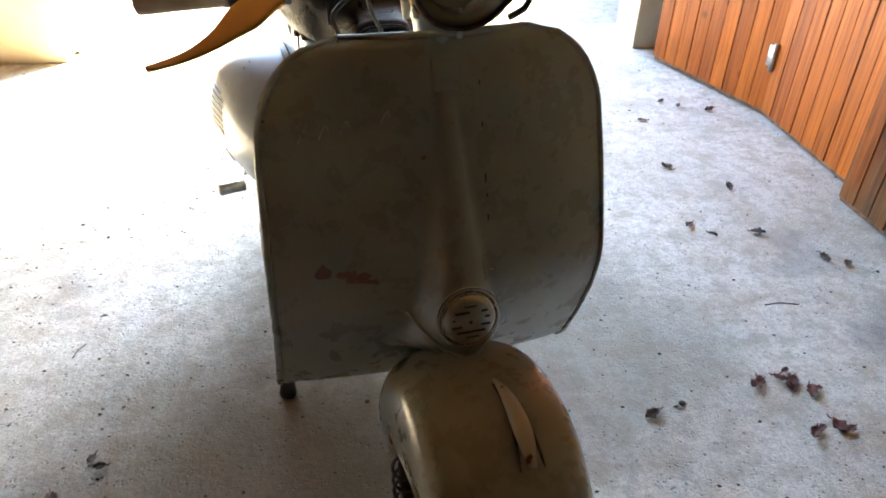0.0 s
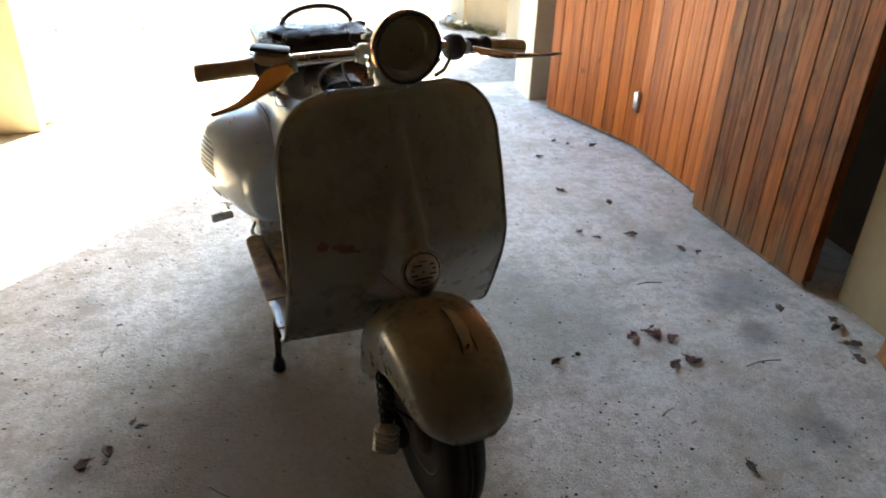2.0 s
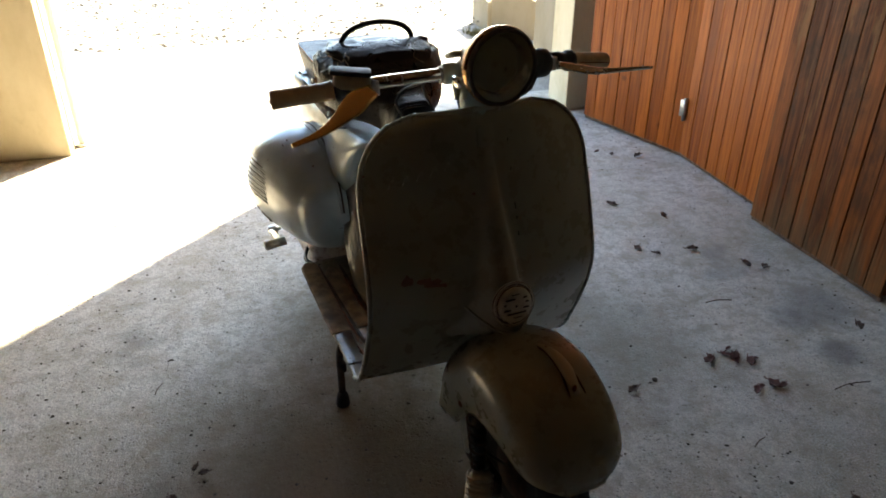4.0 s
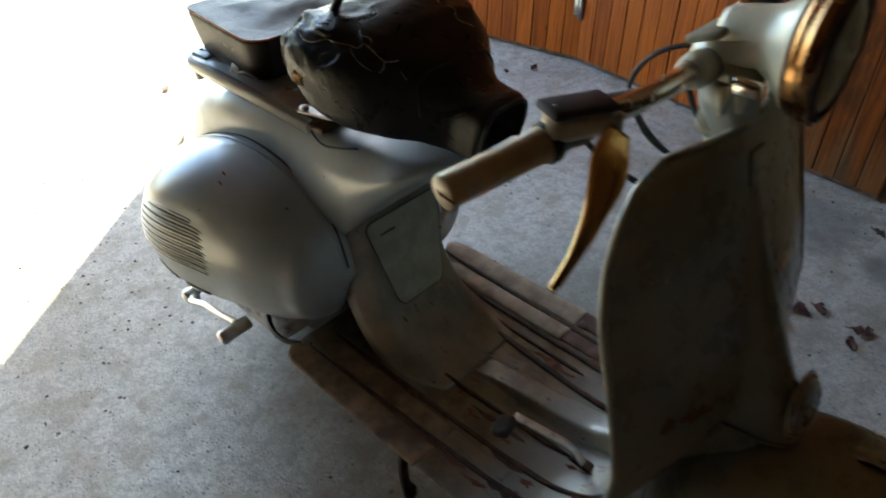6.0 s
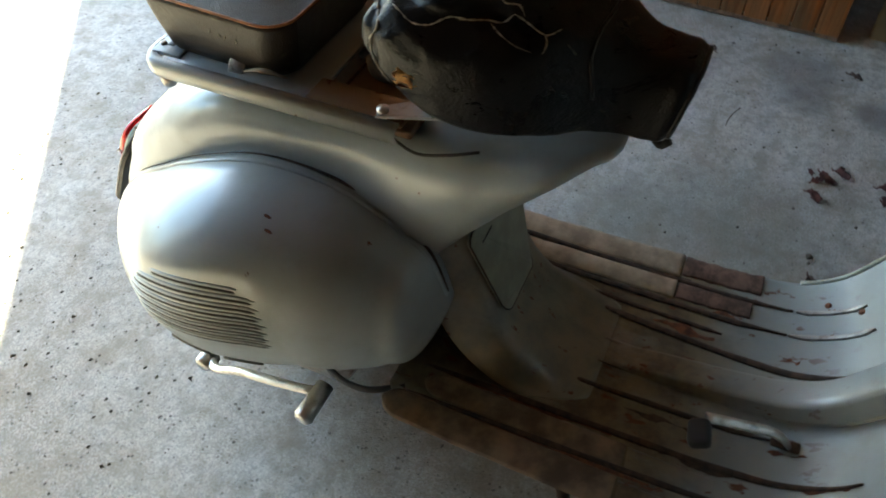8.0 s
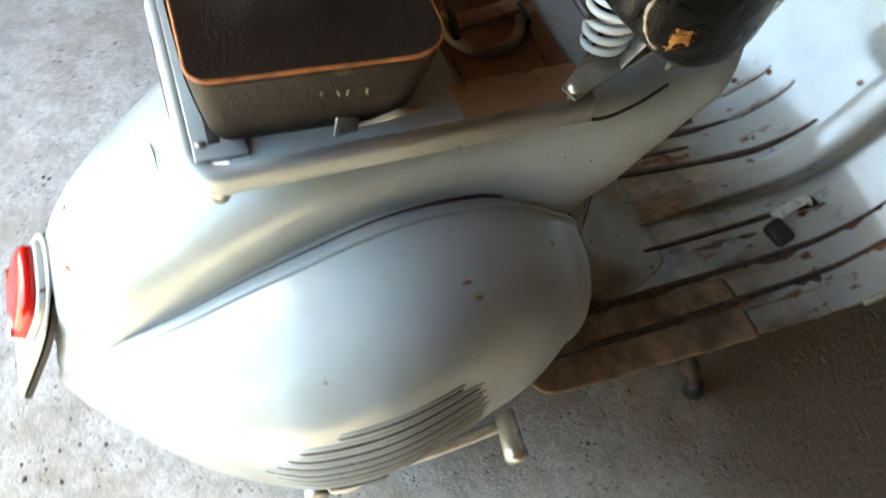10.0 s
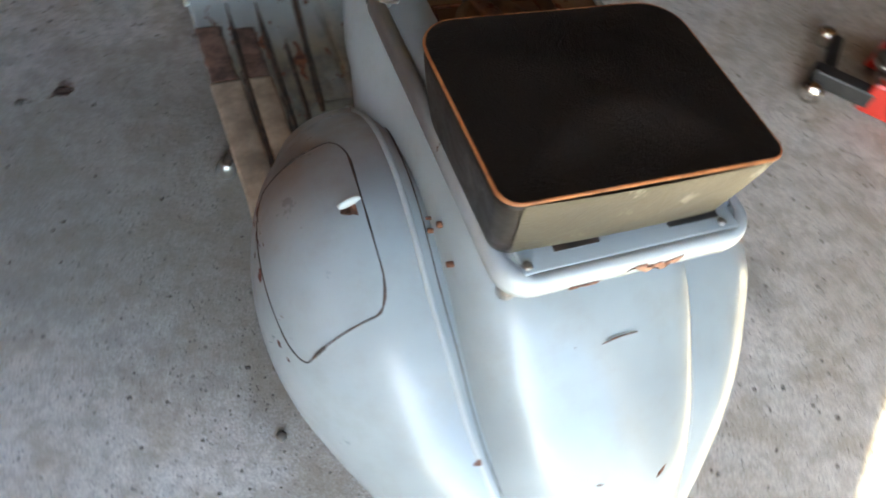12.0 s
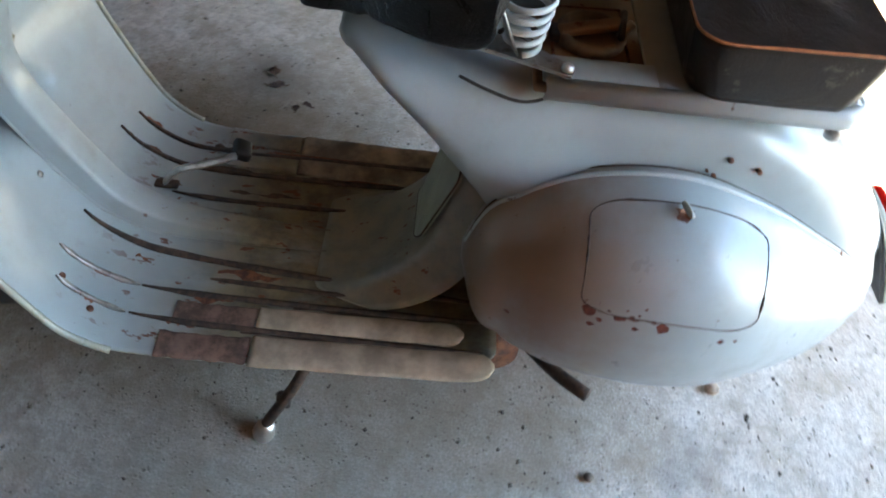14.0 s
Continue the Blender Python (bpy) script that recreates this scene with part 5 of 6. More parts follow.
        part("spring_wire", tube(smooth_path([(sd * 0.113, 0.843, 0.668), (sd * 0.12, 0.80, 0.655), (sd * 0.118, 0.755, 0.665), (sd * 0.11, 0.72, 0.675)], 16), 0.002, 6), M_DARK, ob, "thin dark wire")
    pts = [Vector((0.096 * math.cos(g), 0.775 - 0.01 * math.sin(g), 0.862 + 0.062 * math.sin(g) ** 0.8)) for g in np.linspace(0.0, math.pi, 25)]
    part("grab_handle", tube(pts, 0.0068, 10), M_RUBBER, ob, "black hoop grab handle")
    return ob


saddle()


def headlamp():
    c, back = Vector((0.008, 0.109, 0.988)), Vector((0, 0.30, 0.982))
    m = along(c, back)
    ob = part("headlamp", turned([(0.060, 0.028), (0.0655, 0.030), (0.0650, 0.034), (0.056, 0.042), (0.043, 0.054), (0.035, 0.070), (0.031, 0.090), (0.027, 0.112), (0.020, 0.122), (0.0, 0.124)], 40, m),
              M_HEADSET, scooter, "round headlamp in a pale tapered shell with a chrome rim")
    # the casting reaches back and down to the bar, with a sleeve for it on both sides
    rows = []
    for y, x, z0, z1 in ((0.150, 0.036, 0.962, 1.018), (0.175, 0.031, 0.958, 1.010), (0.205, 0.028, 0.946, 0.995), (0.228, 0.027, 0.938, 0.980), (0.246, 0.022, 0.938, 0.971), (0.255, 0.012, 0.946, 0.964)):
        rows.append([Vector((x * math.copysign(abs(math.cos(g)) ** 0.7, math.cos(g)), y, (z0 + z1) / 2 + (z1 - z0) / 2 * math.copysign(abs(math.sin(g)) ** 0.8, math.sin(g)))) for g in np.linspace(0, 2 * math.pi, 29)[:-1]])
    part("headset", fixed(grid(rows, True, True)), M_HEADSET, ob, "pale chipped headset casting")
    for sd in (-1, 1):
        part("bar_sleeve", turned([(0.0135, 0.018), (0.0175, 0.018), (0.0200, 0.013), (0.0205, 0.000), (0.018, -0.020)], 24, along((sd * 0.038, 0.228, 0.950), (sd * 0.13, 0.238, 0.947))), M_HEADSET, ob, "round sleeve where the bar enters")
        part("sleeve_ring", turned([(0.013, 0.0), (0.016, 0.001), (0.016, 0.004), (0.013, 0.005)], 20, along((sd * 0.058, 0.230, 0.949), (sd * 0.13, 0.238, 0.947)), None, True), M_STEEL, ob)
    part("headset_cap", box(0.070, 0.040, 0.010, (-0.008, 0.232, 0.984), 0.004, 2, m=pose(0, 0, 0, -22, 0, 0)), M_PANEL, ob, "flat greenish instrument cover")
    part("ignition_knob", turned([(0.011, 0.0), (0.011, 0.008), (0.008, 0.013), (0.0, 0.014)], 14, Matrix.Translation((0.012, 0.215, 1.000))), M_CHROME, ob, "small chrome knob")
    for k, (x, y, z) in enumerate(((-0.040, 0.196, 0.925), (-0.032, 0.180, 0.930))):
        part("casting_lug", tube([(x, y, z + 0.015), (x * 1.05, y - 0.004, z - 0.016)], [0.010, 0.004], 10), M_HEADSET, ob, "pale casting lug")
    part("rim", turned([(0.0632, -0.003), (0.0655, -0.006), (0.0690, -0.004), (0.0702, 0.002), (0.0632, 0.004)], 48, m, None, True), M_RAIL, ob, "thin dark lamp lip")
    part("rim_band", turned([(0.0702, 0.002), (0.0718, 0.005), (0.0722, 0.012), (0.0722, 0.014), (0.0708, 0.0145), (0.0700, 0.024), (0.0660, 0.030), (0.0630, 0.031), (0.063, 0.012)], 48, m, None, True), M_BAND, ob, "wide grimy chrome lamp band, coloured with its orange reflection")
    part("reflector", fixed(grid([[m @ Vector((r * math.cos(a), r * math.sin(a), z)) for a in np.linspace(0, 2 * math.pi, 41)[:-1]] for r, z in ((0.0632, 0.002), (0.058, 0.016), (0.047, 0.030), (0.030, 0.040), (0.012, 0.044), (0.002, 0.0445))], True)), M_REFLECTOR, ob, "tarnished yellow reflector")
    part("bulb", turned([(0.006, 0.044), (0.007, 0.030), (0.004, 0.024), (0.0, 0.023)], 14, m), M_GLASS, ob)
    rows = []
    for i in range(13):
        r = 0.0628 * i / 12
        rows.append([m @ Vector((r * math.cos(a), r * math.sin(a), -0.010 + 0.010 * (r / 0.0628) ** 2 - 0.0008 * math.cos(r * math.cos(a) * 900))) for a in np.linspace(0, 2 * math.pi, 41)[:-1]])
    rows[0] = [m @ Vector((0.0005 * math.cos(a), 0.0005 * math.sin(a), -0.0108)) for a in np.linspace(0, 2 * math.pi, 41)[:-1]]
    lens = part("lens", fixed(grid(rows, True)), M_GLASS, ob, "ribbed dusty lamp glass")
    thicken(lens, 0.002)
    lens.visible_shadow = False
    part("neck", turned([(0.028, -0.015), (0.026, 0.03), (0.027, 0.060), (0.028, 0.075)], 24, along((0, 0.205, 0.885), (0, 0.195, 0.99))), M_PAINT_SHADED, ob, "dull lamp neck")
    part("rim_screw", tube([(0.006, 0.114, 0.922), (0.006, 0.114, 0.908)], 0.004, 8), M_STEEL, ob)
    part("side_bracket", box(0.012, 0.030, 0.020, (-0.052, 0.168, 0.952), 0.004), M_CHROME, ob, "chrome bracket beside the lamp")
    return ob


headlamp()


def handlebar():
    ob = part("handlebar", tube(smooth_path([(-0.255, 0.272, 0.934), (-0.15, 0.240, 0.946), (-0.05, 0.228, 0.950), (0.05, 0.228, 0.950), (0.15, 0.246, 0.944), (0.26, 0.283, 0.925)], 40), 0.0125, 14),
              M_CHROME, scooter, "bare metal handlebar tube with fittings")
    for sd, a, b in ((-1, (-0.258, 0.270, 0.932), (-0.372, 0.294, 0.920)), (1, (0.262, 0.284, 0.925), (0.374, 0.318, 0.903))):
        L = (Vector(b) - Vector(a)).length
        grip = part("grip", turned([(0.014, 0.0), (0.0185, 0.001), (0.0188, 0.005), (0.0174, 0.009), (0.0172, L * 0.5), (0.0176, L - 0.004), (0.0174, L - 0.0012), (0.0165, L), (0.0, L + 0.0006)], 24, along(a, b)),
                    M_GRIP, ob, "cream plastic twist grip" if sd > 0 else "cream plastic throttle grip")
        m = along(a, b)
        part("grip_line", tube([m @ Vector((-0.0172, 0.0, 0.012)), m @ Vector((-0.0168, 0.0, L * 0.5)), m @ Vector((-0.0182, 0, L - 0.004)), m @ Vector((0, 0, L + 0.0022)), m @ Vector((0.018, 0, L + 0.0005))], 0.0012, 6), M_RUST, grip, "dark crack line")
        # collar with a flange, where the lever is hung
        part("collar", turned([(0.0, -0.062), (0.0165, -0.060), (0.0185, -0.040), (0.0165, -0.030), (0.0165, -0.012), (0.022, -0.010), (0.022, -0.002), (0.014, 0.0)], 24, m), M_DARK, ob, "dark lever collar")
    # brake and clutch levers
    for sd, path in ((-1, [(-0.196, 0.226, 0.938), (-0.225, 0.213, 0.930), (-0.255, 0.200, 0.914), (-0.285, 0.190, 0.897), (-0.320, 0.181, 0.884), (-0.348, 0.175, 0.879), (-0.366, 0.172, 0.876)]),
                     (1, [(0.205, 0.236, 0.937), (0.235, 0.222, 0.930), (0.27, 0.205, 0.925), (0.305, 0.197, 0.923), (0.345, 0.193, 0.922), (0.378, 0.191, 0.921), (0.405, 0.190, 0.920)])):
        n = 26
        pts = smooth_path(path, n)
        wd = spl([0, 0.25, 0.5, 0.8, 1.0], [0.014, 0.022, 0.013, 0.0062, 0.0042])
        rows = []
        for i, p in enumerate(pts):
            k = i / (n - 1)
            t = (pts[min(i + 1, n - 1)] - pts[max(i - 1, 0)]).normalized()
            up = Vector((-0.4, 0.6, 0.5)) if sd < 0 else Vector((0, 0.9, 0.35))
            up = (up - t * up.dot(t)).normalized()
            sde = t.cross(up)
            r = wd(k) * (1.0 if sd < 0 else 0.6)
            rows.append([p + up * r * math.cos(a) + sde * 0.0042 * math.sin(a) * (1 + 0.4 * math.cos(2 * a)) for a in np.linspace(0, 2 * math.pi, 13)[:-1]])
        part("lever", fixed(grid(rows, True, True)), M_LEVER_TINTED if sd < 0 else M_CHROME, ob, "hooked hand lever, tinted by the orange it mirrors" if sd < 0 else "slim metal hand lever")
        q = Vector(path[0])
        part("lever_pivot", turned([(0.007, -0.013), (0.007, 0.013), (0.0, 0.015)], 12, Matrix.Translation(q + Vector((0.008 * -sd, 0.008, 0)))), M_STEEL, ob)
    # light switch on the right, gear drum on the left
    tilt = pose(0, 0, 0, 3, 6, -17)
    sw = part("light_switch", box(0.070, 0.034, 0.030, (-0.226, 0.256, 0.950), 0.010, 3, m=tilt), M_GRIP, ob, "cream switch box with a dark lid")
    part("switch_lid", box(0.078, 0.036, 0.009, (-0.229, 0.255, 0.968), 0.0042, 2, m=tilt), M_DARK, sw, "dark switch lid")
    part("switch_rivet", turned([(0.003, 0.0), (0.0, 0.003)], 8, Matrix.Translation((-0.257, 0.262, 0.974))), M_CHROME, sw)
    part("gear_drum", turned([(0.0, -0.016), (0.026, -0.014), (0.029, -0.004), (0.029, 0.008), (0.024, 0.014), (0.0, 0.016)], 24, along((0.168, 0.250, 0.940), (0.27, 0.285, 0.925))), M_DARK, ob, "dark gear drum")
    part("drum_ear", tube([(0.158, 0.24, 0.925), (0.135, 0.225, 0.900), (0.110, 0.215, 0.893)], 0.005, 8), M_DARK, ob)
    for pts, r in (([(-0.09, 0.235, 0.940), (-0.085, 0.290, 0.915), (-0.100, 0.325, 0.893), (-0.116, 0.325, 0.876), (-0.112, 0.300, 0.852), (-0.07, 0.23, 0.80)], 0.0036),
                   ([(0.06, 0.232, 0.940), (0.058, 0.285, 0.930), (0.045, 0.330, 0.903), (0.030, 0.343, 0.868), (0.028, 0.320, 0.83), (0.02, 0.22, 0.78)], 0.0034),
                   ([(-0.06, 0.232, 0.945), (-0.075, 0.28, 0.915), (-0.06, 0.27, 0.87), (-0.03, 0.21, 0.82)], 0.003),
                   ([(0.13, 0.235, 0.92), (0.09, 0.21, 0.905), (0.05, 0.20, 0.90), (0.02, 0.205, 0.86)], 0.003),
                   ([(0.10, 0.25, 0.935), (0.085, 0.30, 0.90), (0.06, 0.27, 0.86), (0.03, 0.21, 0.82)], 0.004)):
        part("cable", tube(smooth_path(pts, 26), r, 8), M_RUBBER, ob, "black control cable")
    return ob


handlebar()


AXLE = Vector((0.0, -0.085, 0.198))


def front_fender():
    """The deep mudguard over the front wheel, a shell with side skirts."""
    rows = []
    na, nq = 40, 28
    top = spl([-0.1, 0.1, 0.25, 0.45, 0.6, 0.75, 0.9, 1.0, 1.08], [0.236, 0.255, 0.278, 0.297, 0.301, 0.295, 0.278, 0.256, 0.245])
    for i in range(na + 1):
        k = i / na
        ang = radians(173 - 139 * k)
        ca, sa = -math.cos(ang), math.sin(ang)
        r = top(k)
        half = 0.115 * (1 - 0.20 * max(0.0, (k - 0.55) / 0.45) ** 2.0) * (0.90 + 0.10 * min(1.0, k * 5)) * math.sqrt(1 - (max(0.0, k - 0.80) / 0.215) ** 4)
        skirt = spl([0, 0.12, 0.3, 0.5, 0.75, 0.9, 1.0], [0.030, 0.095, 0.130, 0.120, 0.095, 0.060, 0.020])(k)
        row = []
        for j in range(nq + 1):
            q = -1 + 2 * j / nq
            g = abs(q)
            x = half * math.sin(min(1.0, g * 1.25) * math.pi / 2) * (1 - 0.04 * max(0, g - 0.8) * 5)
            drop = skirt * (g ** 2.6) + 0.022 * g * g
            rr = r - drop
            row.append(Vector((math.copysign(x, q), AXLE.y + ca * rr, AXLE.z + sa * rr)))
        rows.append(row)
    ob = part("front_fender", fixed(grid(rows)), M_PAINT_SHADED, scooter, "rounded brown-grey front mudguard with rust spots")
    thicken(ob, 0.003)
    edge = [rows[i][0] for i in range(na + 1)] + [rows[na][j] for j in range(1, nq + 1)] + [rows[i][nq] for i in range(na - 1, -1, -1)]
    part("fender_edge", tube(edge, 0.003, 6), M_PAINT_SHADED, ob, "rolled fender edge")
    # crest left from a lost ornament
    pts = [Vector((0.014, y, z)) for y, z in ((-0.066, 0.497), (-0.10, 0.511), (-0.14, 0.517), (-0.18, 0.510), (-0.215, 0.490))]
    part("crest_ridge", tube(smooth_path(pts, 20), spl_list([0.002, 0.007, 0.011, 0.012, 0.005], 20), 10, flat=0.7), M_CREST, ob, "bare metal crest with rusty edges")
    for off in (-0.012, 0.012):
        part("crest_edge", tube(smooth_path([p + Vector((off * (0.3 + 0.25 * i), 0, -0.003)) for i, p in enumerate(pts)], 16), [0.0008] + [0.0018 + 0.0016 * abs(noise.noise((q * 0.7, off * 90, 0))) for q in range(14)] + [0.0008], 6), M_RAIL, ob)
    for x, y, z in ((-0.111, 0.0, 0.338), (-0.108, -0.055, 0.348), (-0.075, -0.22, 0.42), (0.085, -0.24, 0.36)):
        part("rust_hole", turned([(0.009, -0.006), (0.008, 0.003), (0.0, 0.004)], 10, along((x, y, z), (x * 2, y - 0.03, z + 0.03))), M_RUST, ob, "rust spot")
    return ob


def spl_list(v, n):
    f = spl(list(range(len(v))), v)
    return [f((len(v) - 1) * i / (n - 1)) for i in range(n)]


front_fender()


def wheel(name, at, label):
    m = Matrix.Translation(at) @ pose(0, 0, 0, 0, 90, 0)
    ob = part(name, turned([(0.060, -0.020), (0.100, -0.024), (0.106, -0.036), (0.112, -0.037), (0.112, 0.037), (0.106, 0.036), (0.100, 0.024), (0.060, 0.020)], 40, m), M_DARK, scooter, label)
    prof = [(0.108, -0.034), (0.125, -0.044), (0.150, -0.047), (0.172, -0.044), (0.188, -0.034), (0.1945, -0.022), (0.1965, -0.010), (0.1925, -0.008), (0.1925, -0.004), (0.198, -0.003),
            (0.198, 0.003), (0.1925, 0.004), (0.1925, 0.008), (0.1965, 0.010), (0.1945, 0.022), (0.188, 0.034), (0.172, 0.044), (0.150, 0.047), (0.125, 0.044), (0.108, 0.034)]
    part("tyre", turned(prof, 56, m), M_TYRE, ob, "worn black tyre")
    part("hub", turned([(0.0, -0.045), (0.055, -0.040), (0.085, -0.022), (0.090, 0.0), (0.085, 0.02), (0.03, 0.035), (0.0, 0.04)], 32, m), M_RAIL, ob, "dark rusty hub drum")
    for k in range(5):
        a = 2 * math.pi * k / 5
        part("wheel_nut", turned([(0.009, 0.018), (0.009, 0.028), (0.005, 0.03), (0, 0.031)], 6, m @ Matrix.Translation((0.073 * math.cos(a), 0.073 * math.sin(a), 0))), M_STEEL, ob)
    return ob


wheel("front_wheel", AXLE, "small front wheel with a black tyre")
wheel("rear_wheel", Vector((0.0, 1.075, 0.198)), "small rear wheel half hidden under the body")


def front_fork():
    ob = part("fork", tube(smooth_path([(0, 0.075, 0.50), (-0.02, 0.04, 0.44), (-0.078, 0.02, 0.37), (-0.092, 0.0, 0.28), (-0.090, -0.02, 0.22)], 22), 0.019, 14), M_PAINT, scooter, "grey trailing-link front fork")
    part("link", box(0.026, 0.14, 0.05, (-0.085, -0.055, 0.205), 0.012, 3), M_DARK, ob, "dark suspension link")
    n = 80
    a, b = Vector((-0.108, -0.055, 0.35)), Vector((-0.112, -0.10, 0.225))
    pts = [a.lerp(b, i / n) + Vector((0.017 * math.cos(i * 0.55), 0.017 * math.sin(i * 0.55), 0)) for i in range(n + 1)]
    part("front_spring", tube(pts, 0.0028, 6), M_RAIL, ob, "dark rusty front spring")
    part("damper", turned([(0.009, 0), (0.009, 0.14)], 12, along(a, b)), M_DARK, ob)
    m = along((-0.118, -0.108, 0.222), (-0.150, -0.156, 0.246))
    cap = part("link_cap", grid([[m @ Vector((x * f, y * f, z)) for x, y in rounded(0.046, 0.056, 0.010, 3)] for f, z in ((0.7, -0.012), (0.92, -0.004), (1.0, 0.014), (0.96, 0.030), (0.8, 0.037))], True, True), M_HORN, ob, "ribbed cast link cover")
    for k in range(5):
        part("cap_rib", tube([m @ Vector((0.0245 * q, 0.022 - 0.011 * k, z)) for q, z in ((-0.9, 0.0), (-1.0, 0.014), (-0.95, 0.032), (-0.5, 0.041), (0.5, 0.041), (0.95, 0.032), (1.0, 0.010))], 0.0032, 6), M_HORN, cap, "cast rib")
    part("brake_cable", tube(smooth_path([(-0.05, 0.03, 0.45), (-0.105, -0.02, 0.36), (-0.10, -0.08, 0.28), (-0.06, -0.10, 0.24)], 18), 0.0035, 8), M_RUBBER, ob)
    part("inner_bracket", box(0.02, 0.05, 0.12, (-0.095, -0.03, 0.29), 0.006), M_DARK, ob, "dark spring bracket")


front_fork()


def tail():
    m = pose(-0.005, 1.409, 0.362, 27, 0, 0)
    # m: x across, y back, z up the plate
    shape = [(-0.070, -0.072), (0.070, -0.072), (0.073, -0.066), (0.073, 0.020)]
    shape += [(0.073 * math.cos(g), 0.020 + 0.092 * math.sin(g) ** 0.8) for g in np.linspace(0.12, math.pi - 0.12, 18)]
    shape += [(-0.073, 0.020), (-0.073, -0.066)]
    bm = bmesh.new()
    bm.faces.new([bm.verts.new(m @ Vector((x, 0.0, y))) for x, y in shape])
    plate = part("number_plate", bm, M_PLATE, scooter, "dirty white number plate with faded marks", False)
    thicken(plate, 0.003, 0, 0.0008)
    bm = bmesh.new()
    bm.faces.new([bm.verts.new(m @ Vector((x * 1.02, -0.007, y * 1.01))) for x, y in shape])
    back = part("plate_backing", bm, M_DARK, plate, "black rubber behind the plate", False)
    thicken(back, 0.006)
    for r, n in ((-0.020, 3), (-0.052, 4)):
        for i in range(n):
            part("plate_mark", box(0.011, 0.0008, 0.020, m @ Vector(((i - (n - 1) / 2) * 0.026, 0.0024, r)), 0.0003, 1, m=m.to_3x3().to_4x4()), M_FADED, plate, "faded plate mark")
    lm = m @ pose(0, 0.0, 0.056)

    def arch(f, d, n=15):
        """The lens outline at d behind the plate: flat at the foot, round-shouldered above."""
        pts = [(-0.047 * f, -0.032), (0.047 * f, -0.032)]
        pts += [(0.048 * f * math.copysign(abs(math.cos(g)) ** 0.5, math.cos(g)), -0.014 + 0.052 * f * max(0.0, math.sin(g)) ** 0.6) for g in np.linspace(0.0, math.pi, n)]
        return [lm @ Vector((x, d, z)) for x, z in pts]

    lamp = part("tail_lamp", fixed(grid([arch(1.10, 0.002), arch(1.10, 0.008), arch(1.02, 0.010)], True, True)), M_PAINT_WHITE, scooter, "red tail lamp standing out of the number plate")
    part("lens", fixed(grid([arch(1.0, 0.010), arch(0.99, 0.017), arch(0.94, 0.022), arch(0.82, 0.0245), arch(0.45, 0.026), arch(0.05, 0.026)], True, True)), M_RED_GLASS, lamp, "deep red lens")
    part("lens_base", fixed(grid([arch(0.94, 0.0108), arch(0.94, 0.0125)], True, True)), M_RED, lamp)
    part("plate_light", box(0.088, 0.010, 0.003, lm @ Vector((0, 0.015, -0.0340)), 0.0015, 1, m=lm.to_3x3().to_4x4()), M_AMBER, lamp, "amber strip under the lens")
    part("lens_bar", box(0.094, 0.004, 0.006, lm @ Vector((0, 0.024, -0.031)), 0.001, 1, m=lm.to_3x3().to_4x4()), M_CHROME, lamp, "chrome strip")


tail()


